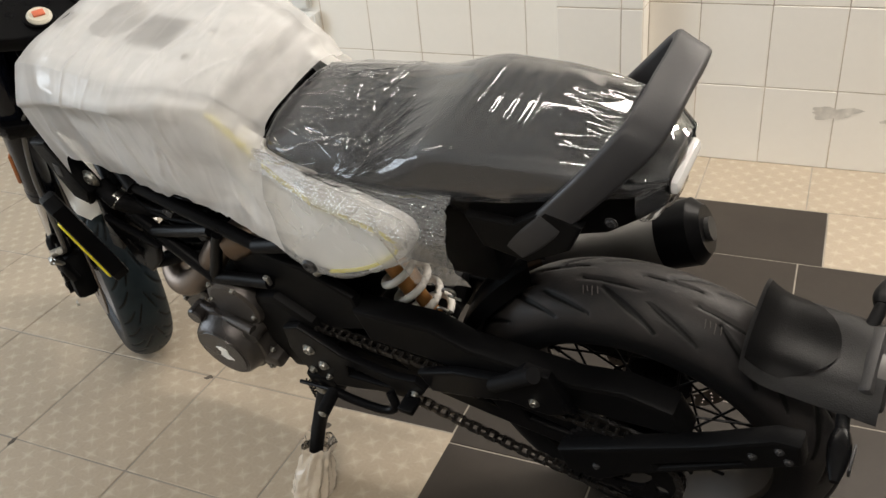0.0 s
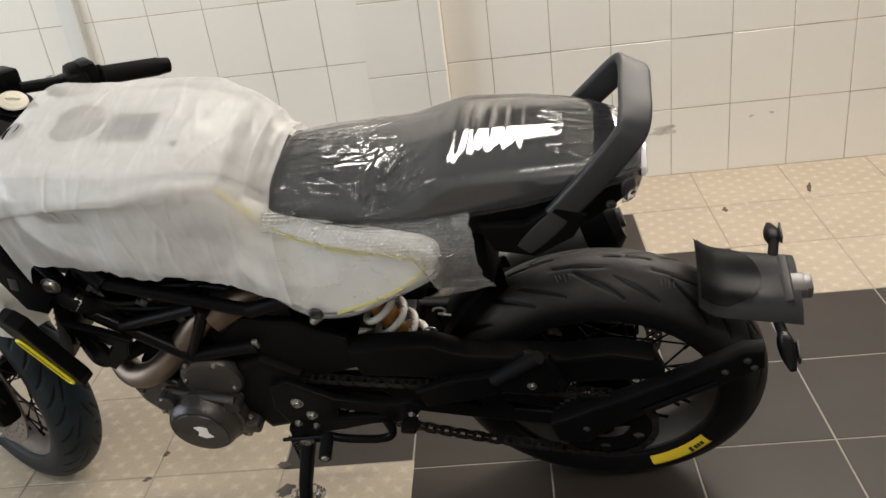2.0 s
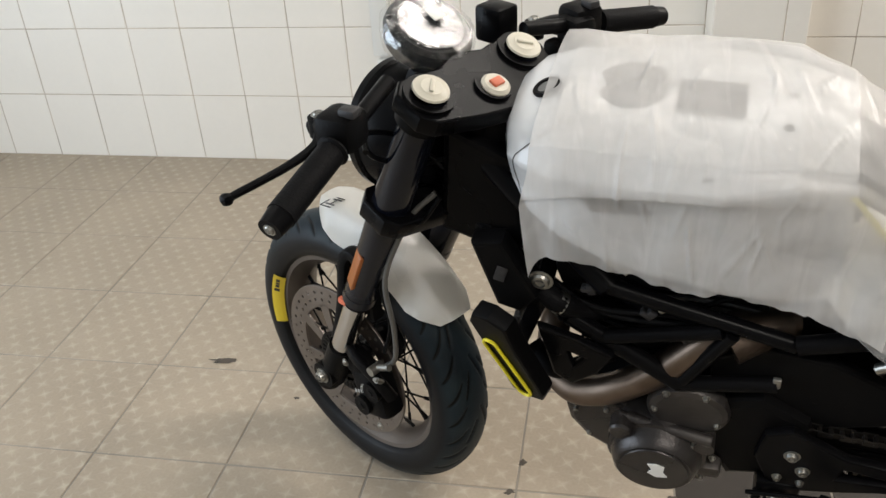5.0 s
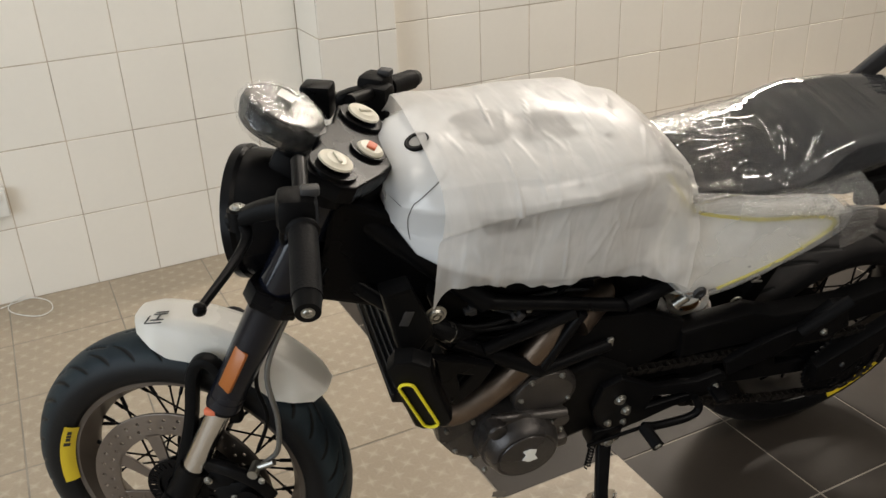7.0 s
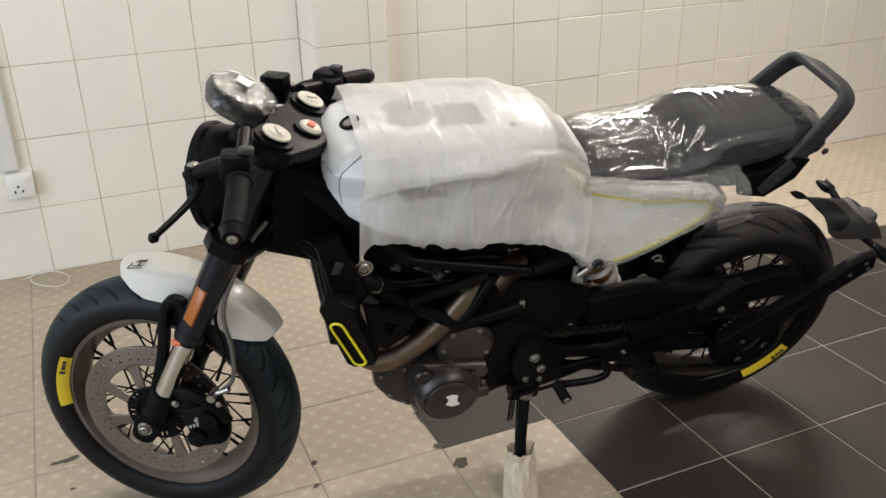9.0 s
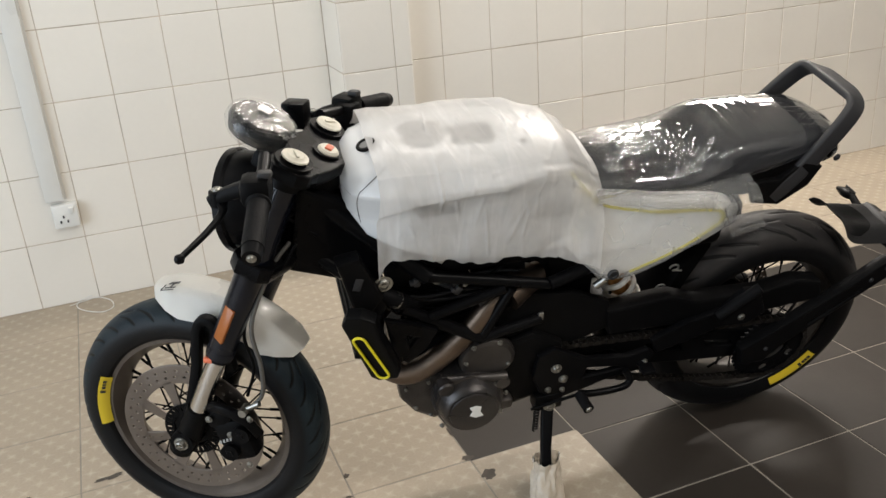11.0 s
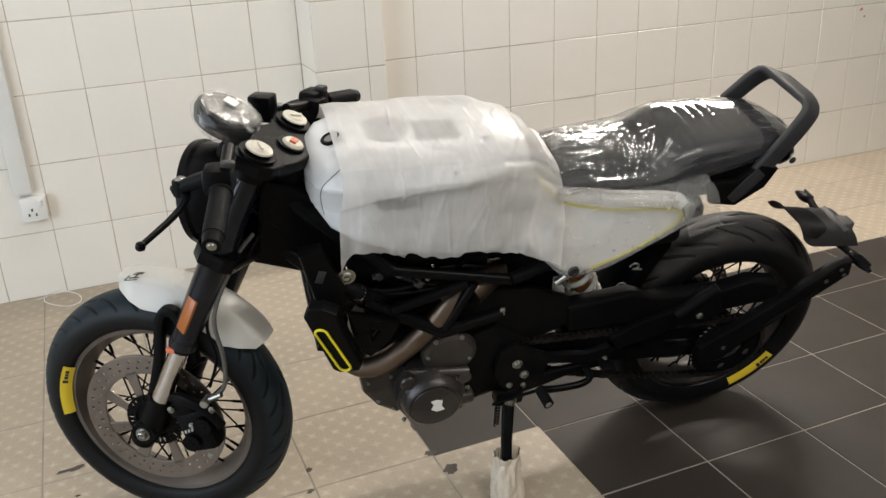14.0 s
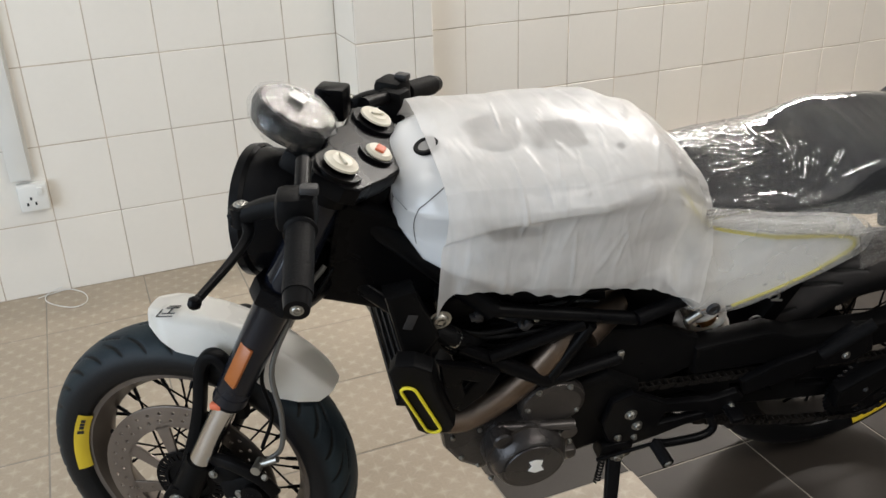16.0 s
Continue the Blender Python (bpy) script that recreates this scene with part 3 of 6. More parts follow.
def wheel(name, R, width, rim_r, material, centre, m, spokes, label, grooves):
    """Spoked wheel about its own y axis: hub, tyre, rim, spokes one by one."""
    hub = part(name, lathe([(0.0, -0.075), (0.012, -0.075), (0.014, -0.06), (0.05, -0.055), (0.056, -0.05), (0.056, -0.044), (0.03, -0.038), (0.026, 0), (0.03, 0.038), (0.056, 0.044), (0.056, 0.05), (0.05, 0.055), (0.014, 0.06), (0.012, 0.075), (0.0, 0.075)], 32), SATIN, bike, label)
    hub.matrix_local = m @ Matrix.Translation(centre)
    w = width / 2
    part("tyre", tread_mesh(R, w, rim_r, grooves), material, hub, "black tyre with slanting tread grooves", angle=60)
    b = w * 0.66
    rim = [(rim_r + 0.011, -b - 0.004), (rim_r + 0.013, -b), (rim_r + 0.006, -b + 0.006), (rim_r - 0.002, -b + 0.008), (rim_r - 0.006, -b * 0.55), (rim_r - 0.018, -b * 0.25), (rim_r - 0.02, 0), (rim_r - 0.018, b * 0.25), (rim_r - 0.006, b * 0.55), (rim_r - 0.002, b - 0.008), (rim_r + 0.006, b - 0.006), (rim_r + 0.013, b), (rim_r + 0.011, b + 0.004), (rim_r - 0.006, b + 0.003), (rim_r - 0.012, b * 0.8), (rim_r - 0.025, b * 0.3), (rim_r - 0.027, 0), (rim_r - 0.025, -b * 0.3), (rim_r - 0.012, -b * 0.8), (rim_r - 0.006, -b - 0.003), (rim_r + 0.011, -b - 0.004)]
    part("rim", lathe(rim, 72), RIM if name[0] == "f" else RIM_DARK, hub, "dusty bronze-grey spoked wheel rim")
    r0, r1 = 0.052, rim_r - 0.024
    sp = join(rod((0, 0, 0), (0, 0, 1), 0.0021, 6), rod((0, 0, 0.86), (0, 0, 1), 0.0036, 6))
    mesh = bpy.data.meshes.new("spoke")
    sp.to_mesh(mesh)
    sp.free()
    mesh.materials.append(SATIN)
    for k in range(spokes):
        side = 1 if k % 2 else -1
        lean_k = 1 if (k // 2) % 2 else -1
        q = 2 * math.pi * k / spokes
        qa = q + lean_k * radians(58)
        a = Vector((r0 * math.cos(qa), side * 0.046, r0 * math.sin(qa)))
        e = Vector((r1 * math.cos(q), side * 0.006, r1 * math.sin(q)))
        s = new("spoke", mesh)
        s.parent = hub
        s.matrix_local = Matrix.Translation(a) @ (e - a).to_track_quat("Z", "Y").to_matrix().to_4x4() @ Matrix.Diagonal((1, 1, (e - a).length, 1))
    return hub


def tyre_label(hub, R, width, a0, a1, r0, r1, bars=True):
    """Yellow maker's label stuck to the sidewall, following its curve, with illegible print."""
    def strip(q0, q1, ra, rb, lift):
        rows = []
        for i in range(13):
            q = q0 + (q1 - q0) * i / 12
            row = []
            for k in range(5):
                r = ra + (rb - ra) * k / 4
                c = (r - (R - width * 0.43)) / (width * 0.43)
                y = width / 2 * math.sqrt(max(0.05, 1 - min(1, c * c))) * (1.0 if c > -0.1 else 1.04) + lift
                row.append(Vector((r * math.cos(q), y, r * math.sin(q))))
            rows.append(row)
        return rings(rows, cap=False, closed=False)
    lab = part("sticker", strip(a0, a1, r0, r1, 0.0015), STICKER, hub, "yellow paper sticker with black print")
    w, h = a1 - a0, r1 - r0
    for f0, f1, g0, g1 in ((0.30, 0.36, 0.3, 0.75), (0.08, 0.14, 0.35, 0.65), (0.155, 0.2, 0.35, 0.65), (0.21, 0.27, 0.35, 0.65)):
        part("print", strip(a0 + w * f0, a0 + w * f1, r0 + h * g0, r0 + h * g1, 0.0024), INK, lab)


front_grooves, rear_grooves = [], []
for k in range(34):
    q = 2 * math.pi * k / 34
    for sg in (1, -1):
        o = 0.092 * (sg > 0)
        front_grooves.append((q + o, q + o + 0.15, 0.42 * sg, 0.88 * sg, 0.012, 0.0026))
        if k % 2:
            front_grooves.append((q + o - 0.05, q + o + 0.13, 0.10 * sg, 0.40 * sg, 0.0, 0.0022))
for k in range(11):
    q = 2 * math.pi * k / 11
    for sg in (1, -1):
        o = 0.285 * (sg > 0)
        rear_grooves.append((q + o, q + o + 0.30, 0.30 * sg, 0.86 * sg, -0.02, 0.0042))
        rear_grooves.append((q + o + 0.24, q + o + 0.52, 0.42 * sg, 0.82 * sg, -0.02, 0.0036))
        rear_grooves.append((q + o - 0.12, q + o + 0.15, 0.12 * sg, 0.24 * sg, 0.0, 0.0036))
front = wheel("front_wheel", RF, 0.112, 0.215, TYRE_F, Vector((FAX, 0, FAZ)), TURNED, 36, "front wheel with black wire spokes", front_grooves)
rear = wheel("rear_wheel", RR, 0.140, 0.217, TYRE_R, Vector((0, 0, RR)), Matrix(), 36, "rear wheel with black wire spokes", rear_grooves)
CHALK = surface("tyre_chalk", (0.06, 0.055, 0.05), 0.9)
for q0 in (81, 115.5):
    for k, (da, dy) in enumerate(((0.0, 0.010), (1.6, 0.013), (3.2, 0.008), (4.4, 0.012))):
        stroke = []
        for f in (0.0, 0.5, 1.0):
            q, yy = radians(q0 - da - 0.7 * f), 0.020 + dy * (1 - f) + 0.004
            s = yy / 0.070
            r = RR - 0.070 * 0.86 * (1 - math.sqrt(1 - s * s)) + 0.0004
            stroke.append((r * math.cos(q), yy, r * math.sin(q)))
        part("chalk_mark", tube(stroke, 0.0007, 6, 3), CHALK, rear, "faint chalk stroke")
tyre_label(front, RF, 0.112, radians(27), radians(-7), 0.214, 0.236)
tyre_label(rear, RR, 0.140, radians(-147), radians(-113), 0.219, 0.246)


def brake_disc(hub, r0, r1, y, holes, rows, material, name="brake_disc"):
    outl = [ring_pts(0, 0, r1, 72), ring_pts(0, 0, r0, 48)]
    for k in range(holes):
        for j in range(rows):
            rr = r0 + (r1 - r0) * ((0.28, 0.52, 0.76)[j] if rows == 3 else (0.33, 0.68)[j])
            q = 2 * math.pi * (k + 0.33 * j) / holes
            outl.append(ring_pts(rr * math.cos(q), rr * math.sin(q), 0.0042 if rows == 2 else 0.0034, 8))
    return part(name, plate(outl, y, 0.005, 0.0008), material, hub, "drilled steel brake disc")


d = brake_disc(front, 0.120, 0.165, 0.062, 36, 2, DISC)
spider = [ring_pts(0, 0, 0.046, 36), ring_pts(0, 0, 0.03, 24)]
part("disc_carrier", plate(spider, 0.062, 0.007, 0.001), SATIN, front)
for k in range(8):
    q = 2 * math.pi * k / 8
    a, e = q, q + 0.42
    pts = [(0.042 * math.cos(a), 0.042 * math.sin(a)), (0.125 * math.cos(e - 0.1), 0.125 * math.sin(e - 0.1)), (0.125 * math.cos(e + 0.12), 0.125 * math.sin(e + 0.12)), (0.042 * math.cos(a + 0.34), 0.042 * math.sin(a + 0.34))]
    part("disc_arm", plate([pts], 0.062, 0.005, 0.001), DISC, front)
tone = [ring_pts(0, 0, 0.066, 48), ring_pts(0, 0, 0.044, 36)]
for k in range(30):
    q = 2 * math.pi * k / 30
    tone.append([(0.055 * math.cos(q + s) + o * math.cos(q), 0.055 * math.sin(q + s) + o * math.sin(q)) for s, o in ((-0.035, -0.006), (0.035, -0.006), (0.035, 0.006), (-0.035, 0.006))])
part("sensor_ring", plate(tone, 0.068, 0.002, 0.0002), SATIN, front)
brake_disc(rear, 0.085, 0.115, -0.085, 30, 3, DISC)
part("sprocket", plate([[((0.098 if k % 2 else 0.091) * math.cos(math.pi * k / 43), (0.098 if k % 2 else 0.091) * math.sin(math.pi * k / 43)) for k in range(86)], ring_pts(0, 0, 0.05, 30)] + [ring_pts(0.072 * math.cos(q), 0.072 * math.sin(q), 0.012, 12) for q in (0.5, 1.55, 2.6, 3.64, 4.7, 5.74)], 0.128, 0.006, 0.0008), SATIN, rear, "black rear sprocket")

# ---- fork, clamps, bars (straight ahead, then turned) ----
FY = 0.0945
OFF = Vector((1.365, 0, 0.275))


def leg(s, y):
    return OFF + up_head * s + Vector((0, y, 0))


for sgn in (1, -1):
    y = FY * sgn
    part("fork_outer_tube", join(rod(leg(0.316, y), leg(0.55, y), 0.0285, 24, 0.031), rod(leg(0.55, y), leg(0.785, y), 0.031, 24, 0.027), rod(leg(0.301, y), leg(0.321, y), 0.0295, 24)), GLOSSB, bike, "gloss black outer fork tube", m=TURNED)
    part("dust_seal", rod(leg(0.293, y), leg(0.302, y), 0.0275, 24), RUBBER, bike, m=TURNED)
    part("fork_inner_tube", rod(leg(0.08, y), leg(0.301, y), 0.0215, 24), CHROME, bike, "bright steel fork slider", m=TURNED)
    foot = join(rod(leg(0.025, y), leg(0.14, y), 0.0275, 20, 0.0255), rod(leg(0.01, y) + Vector((0.006, 0, 0)), leg(0.055, y), 0.027, 20), rod(Vector((FAX, y - 0.028, FAZ)), Vector((FAX, y + 0.026, FAZ)), 0.027, 20))
    part("axle_clamp", foot, BLACK, bike, "black cast axle clamp", m=TURNED)
    cap = lathe([(0.0, 0.007), (0.015, 0.007), (0.017, 0.0055), (0.025, 0.004), (0.026, 0.001), (0.022, 0.0)], 28, "z")
    bmesh.ops.transform(cap, matrix=Matrix.Translation(leg(0.79, y)) @ up_head.to_track_quat("Z", "Y").to_matrix().to_4x4(), verts=cap.verts)
    c = part("fork_cap_cover", cap, CREAM, bike, "cream paper disc over the fork cap", m=TURNED)
    knob = box(0.024, 0.006, 0.004, (0, 0, 0.0085), 0.0015)
    bmesh.ops.transform(knob, matrix=Matrix.Translation(leg(0.79, y)) @ up_head.to_track_quat("Z", "Y").to_matrix().to_4x4() @ Matrix.Rotation(0.7 * sgn, 4, "Z"), verts=knob.verts)
    part("adjuster", knob, CREAM, c, m=TURNED)
    part("reflector", box(0.008, 0.026, 0.088, leg(0.40, y) + Vector((0.008, sgn * 0.026, 0)), 0.003, Matrix.Rotation(-RAKE, 4, "Y") @ Matrix.Rotation(radians(62 * sgn), 4, "Z")), ORANGE, bike, "orange side reflector on the fork", m=TURNED)
    bolt(bike, Vector((FAX, y + sgn * 0.026, FAZ)), 0.012, (0, sgn, 0), 0.012, name="axle_nut", m=TURNED)
    # clip-on bar
    inner, outer = (Vector((1.0725, 0.13, 1.004)), Vector((0.999, 0.3778, 0.9438))) if sgn > 0 else (Vector((1.0606, -0.13, 0.998)), Vector((1.0003, -0.3912, 0.9535)))
    along = (outer - inner).normalized()
    part("bar_clamp", rod(leg(0.735, y), leg(0.785, y), 0.036, 20), SATIN, bike, m=TURNED)
    part("handlebar", rod(inner, outer, 0.011, 14), SATIN, bike, m=TURNED)
    g0 = outer - along * 0.125
    gp = []
    for k in range(40):
        gp.append((0.018 + (0.0004 if k % 2 else 0) + (0.003 if k in (0, 1) else 0), k / 39 * 0.118))
    gm = lathe([(0.01, 0.0)] + gp + [(0.01, 0.118)], 20, "z")
    bmesh.ops.transform(gm, matrix=Matrix.Translation(g0) @ along.to_track_quat("Z", "Y").to_matrix().to_4x4(), verts=gm.verts)
    part("grip", gm, RUBBER, bike, "black ribbed rubber grip", m=TURNED)
    part("bar_end", rod(outer - along * 0.008, outer + along * 0.016, 0.0175, 20, 0.015), SATIN, bike, m=TURNED)
    bolt(bike, outer + along * 0.016, 0.006, along, 0.003, m=TURNED)
    rot = Matrix.Rotation(math.atan2(along.y, along.x) - math.pi / 2, 4, "Z")
    part("switch_pod", box(0.052, 0.055, 0.05, g0 - along * 0.03 + Vector((0.006, 0, 0.006)), 0.012, rot), BLACK, bike, "black handlebar switch housing", m=TURNED)
    part("switch_button", box(0.024, 0.02, 0.012, g0 - along * 0.03 + Vector((-0.012, 0, 0.034)), 0.004, rot), GREYP, bike, m=TURNED)
    # lever and perch
    p0 = Vector((1.137, 0.20, 0.949)) if sgn > 0 else g0 - along * 0.055 + Vector((0.07, 0, -0.022))
    part("lever_perch", join(sweep(smooth_path([g0 - along * 0.05, (g0 - along * 0.05).lerp(p0, 0.6) + Vector((0, 0, 0.004)), p0 + Vector((0.012, 0, -0.006))], 5), lambda t: round_rect(0.034 - 0.010 * t, 0.03 - 0.008 * t, 0.3, 2)), rod(p0 - Vector((0, 0, 0.014)), p0 + Vector((0, 0, 0.013)), 0.0155, 18)), BLACK, bike, m=TURNED)
    tip = Vector((1.135, 0.3595, 0.910)) if sgn > 0 else Vector((1.150, -0.345, 0.905))
    pth = smooth_path([p0, (1.120, 0.222, 0.936), (1.123, 0.27, 0.9225), tip] if sgn > 0 else [p0, p0.lerp(tip, 0.3) + Vector((0.008, 0, 0)), p0.lerp(tip, 0.7) + Vector((0.006, 0, 0.001)), tip], 6)
    part("lever", join(sweep(pth, lambda t: round_rect(0.018 - 0.007 * t, 0.010, 0.5, 3)), box(0.017, 0.017, 0.017, tip, 0.0075)), SATIN, bike, "black brake or clutch lever with ball end", m=TURNED)
    bolt(bike, p0 + Vector((0, 0, 0.016)), 0.008, (0, 0, 1), 0.004, m=TURNED)


# clamps
def clamp_outline(w, d):
    return [(-0.04, -w - 0.02), (-0.022, -w - 0.034), (0.022, -w - 0.034), (0.038, -w - 0.015), (0.03, -w * 0.45), (0.045, 0), (0.03, w * 0.45), (0.038, w + 0.015), (0.022, w + 0.034), (-0.022, w + 0.034), (-0.04, w + 0.02), (-d, w * 0.5), (-d - 0.01, 0), (-d, -w * 0.5)]


for s, d, th, nm in ((0.765, 0.062, 0.028, "top_clamp"), (0.545, 0.055, 0.034, "bottom_clamp")):
    me = plate([clamp_outline(FY, d)], 0, th, 0.004)
    tilt = Matrix.Translation(leg(s, 0)) @ Matrix.Rotation(-RAKE, 4, "Y") @ Matrix(((1, 0, 0, 0), (0, 0, 1, 0), (0, -1, 0, 0), (0, 0, 0, 1)))
    part(nm, me, SATIN, bike, "black forged fork clamp", m=TURNED @ tilt)
part("steering_stem", rod(leg(0.5, 0) + Vector((-0.035, 0, 0)), leg(0.77, 0) + Vector((-0.035, 0, 0)), 0.027, 20), SATIN, bike, m=TURNED)
igm = lathe([(0.0, 0.018), (0.017, 0.018), (0.021, 0.014), (0.021, -0.03), (0.018, -0.034)], 24, "z")
IGN = Matrix.Translation(leg(0.757, 0) + Vector((-0.038, 0.0, 0))) @ up_head.to_track_quat("Z", "Y").to_matrix().to_4x4()
ign = part("ignition_lock", igm, CREAM, bike, "ignition lock under a cream cover", m=TURNED @ IGN)
part("key_cover", box(0.02, 0.014, 0.005, (0, 0, 0.0195), 0.002), RED, ign, "faded red rubber key cover", m=TURNED @ IGN)

# round dial in film, its bracket, and the headlamp
CLK = Matrix.Translation((1.126, -0.006, 1.028)) @ Matrix.Rotation(radians(-28), 4, "Y")
dial = part("speedometer", lathe([(0.0, 0.0), (0.05, 0.0), (0.058, 0.002), (0.064, -0.004), (0.066, -0.015), (0.06, -0.036), (0.03, -0.05), (0.0, -0.05)], 40, "z"), BLACK, bike, "round digital dial in clear film", m=TURNED @ CLK)
part("dial_glass", lathe([(0.0, 0.0025), (0.048, 0.0025), (0.05, 0.001)], 36, "z"), GLOSSB, dial, m=TURNED @ CLK)
part("paper_square", box(0.026, 0.026, 0.001, (0.008, -0.012, 0.0115), 0.0002), PLATEWHITE, dial, "white paper square", m=TURNED @ CLK)
fl = lathe([(0.0, 0.006), (0.03, 0.007), (0.056, 0.007), (0.067, 0.0), (0.071, -0.015), (0.066, -0.035), (0.05, -0.05)], 72, "z")
bmesh.ops.subdivide_edges(fl, edges=[e for e in fl.edges if e.calc_length() > 0.012], cuts=2)
crumple(fl, 0.0022, 34, 3.1, 0.5)
fl.transform(BIKE @ TURNED @ CLK)
tagged(part("dial_film", fl, film("thin_dial_film", 0.22, rough=0.05, bump=1.0, scale=60, milky=0.03), angle=180), "clear crumpled film wrapped round the dial", "plastic film")
part("dial_bracket", box(0.05, 0.07, 0.05, (1.125, 0, 0.945), 0.008, Matrix.Rotation(-RAKE, 4, "Y")), BLACK, bike, m=TURNED)
HL = Matrix.Translation((1.170, 0.004, 0.860)) @ Matrix.Rotation(radians(4), 4, "Y")
bowl = [(0.0, -0.085), (0.04, -0.08), (0.075, -0.06), (0.095, -0.025), (0.1, 0.01), (0.1, 0.022), (0.096, 0.03), (0.09, 0.03)]
head = part("headlamp", lathe(bowl, 48, "x"), SATIN, bike, "round black headlamp shell", m=TURNED @ HL)
part("headlamp_rim", lathe([(0.101, 0.012), (0.105, 0.018), (0.104, 0.032), (0.094, 0.036), (0.09, 0.03)], 48, "x"), SATIN, head, m=TURNED @ HL)
part("headlamp_lens", lathe([(0.0, 0.045), (0.05, 0.042), (0.093, 0.031)], 40, "x"), LENS, head, "clear headlamp lens", m=TURNED @ HL)
part("throttle_housing", join(box(0.05, 0.045, 0.062, (1.032, -0.222, 0.968), 0.012, Matrix.Rotation(radians(-14), 4, "Z")), box(0.03, 0.03, 0.03, (1.058, -0.205, 0.945), 0.008)), BLACK, bike, "black throttle housing on the bar", m=TURNED)
part("master_cylinder", box(0.05, 0.045, 0.055, (1.112, -0.130, 0.998), 0.006), SATIN, bike, "black brake fluid reservoir", m=TURNED)

# front mudguard
pts = []
for i in range(25):
    q = radians(80 + (141 - 80) * i / 24)
    edge = min(i, 24 - i) / 24
    half = 0.058 * min(1.0, 0.45 + edge * 6) ** 0.6
    drop = 0.058 if 4 < i < 21 else 0.02 + 0.009 * min(i, 24 - i)
    if 9 <= i <= 13:
        drop = 0.06
    row = []
    for k in range(13):
        u = -1 + 2 * k / 12
        r = 0.342 - 0.008 * u * u - drop * max(0, abs(u) - 0.55) / 0.45
        row.append(Vector((FAX + r * math.cos(q), half * (u if abs(u) < 0.6 else math.copysign(0.6 + (abs(u) - 0.6) * 0.55, u)) * 1.15, FAZ + r * math.sin(q))))
    pts.append(row)
fd = rings(pts, cap=False, closed=False)
bmesh.ops.solidify(fd, geom=fd.faces[:], thickness=0.003)
fender = part("front_mudguard", fd, FENDER, bike, "pearl white front mudguard", angle=60, m=TURNED)
for sg in (1, -1):
    part("mudguard_brace", sweep(smooth_path([(1.238, sg * 0.070, 0.47), (1.248, sg * 0.071, 0.545), (1.275, sg * 0.070, 0.585), (1.302, sg * 0.071, 0.565), (1.318, sg * 0.076, 0.46), (1.352, sg * 0.086, 0.33)], 8), round_rect(0.022, 0.026, 0.3, 2), Vector((0, 1, 0))), BLACK, bike, m=LOWERED)
    part("seal_tag", box(0.02, 0.012, 0.012, leg(0.298, FY * sg) + Vector((0.014, 0.022 * sg, 0)), 0.003), RED, bike, "small red seal tag", m=TURNED)
badge_m = Matrix.Translation((FAX + 0.3435 * math.cos(radians(88)), 0.03, FAZ + 0.3435 * math.sin(radians(88)))) @ Matrix.Rotation(radians(10), 4, "Y")
part("badge", join(box(0.024, 0.0035, 0.001, (0, 0.009, 0), 0.0003), box(0.024, 0.0035, 0.001, (0, -0.009, 0), 0.0003), box(0.0035, 0.018, 0.001, (0, 0, 0), 0.0003), box(0.003, 0.032, 0.001, (0.019, 0, -0.001), 0.0003), box(0.03, 0.003, 0.001, (0.004, 0.0165, -0.001), 0.0003), box(0.03, 0.003, 0.001, (0.004, -0.0165, -0.001), 0.0003)), INK, fender, m=TURNED @ badge_m)

# caliper, hoses
cal = part("brake_caliper", join(box(0.075, 0.05, 0.105, (1.235, 0.088, 0.31), 0.014, Matrix.Rotation(radians(18), 4, "Y")), box(0.05, 0.03, 0.06, (1.265, 0.095, 0.36), 0.01, Matrix.Rotation(radians(-20), 4, "Y")), rod((1.215, 0.11, 0.335), (1.215, 0.122, 0.335), 0.02, 18), rod((1.245, 0.11, 0.285), (1.245, 0.122, 0.285), 0.02, 18)), BLACK, bike, "black front brake caliper", m=LOWERED)
for bx, bz in ((1.285, 0.365), (1.205, 0.255), (1.24, 0.33), (1.26, 0.27)):
    bolt(bike, (bx, 0.115, bz), 0.006, (0, 1, 0), 0.005, m=LOWERED)
part("caliper_bridge", sweep(smooth_path([(1.29, 0.098, 0.385), (1.25, 0.118, 0.40), (1.20, 0.116, 0.375), (1.18, 0.10, 0.33)], 5), round_rect(0.016, 0.022, 0.3, 2)), SATIN, cal, m=LOWERED)
part("bleed_screw", join(rod((1.19, 0.112, 0.372), (1.185, 0.128, 0.39), 0.005, 10), rod((1.185, 0.128, 0.39), (1.182, 0.134, 0.398), 0.0035, 8)), ZINC, cal, m=LOWERED)
part("banjo_union", join(rod((1.20, 0.10, 0.40), (1.20, 0.128, 0.40), 0.009, 14), rod((1.165, 0.112, 0.42), (1.20, 0.112, 0.40), 0.006, 10)), ZINC, cal, m=LOWERED)
for pz, px in ((0.335, 1.215), (0.285, 1.245)):
    part("piston_cap", lathe([(0.0, 0.1245), (0.006, 0.1245), (0.007, 0.1225), (0.0105, 0.1225), (0.0115, 0.12)], 20, "y", (px, 0, pz)), SATIN, cal, m=LOWERED)
for i in range(5):
    part("caliper_print", box(0.0045, 0.001, 0.008, (1.252 + 0.008 * i - 0.018, 0.1142, 0.322 - 0.004 * i), 0.0002), surface("caliper_lettering", (0.35, 0.35, 0.34), 0.5) if i == 0 else bpy.data.materials["caliper_lettering"], cal, m=LOWERED)
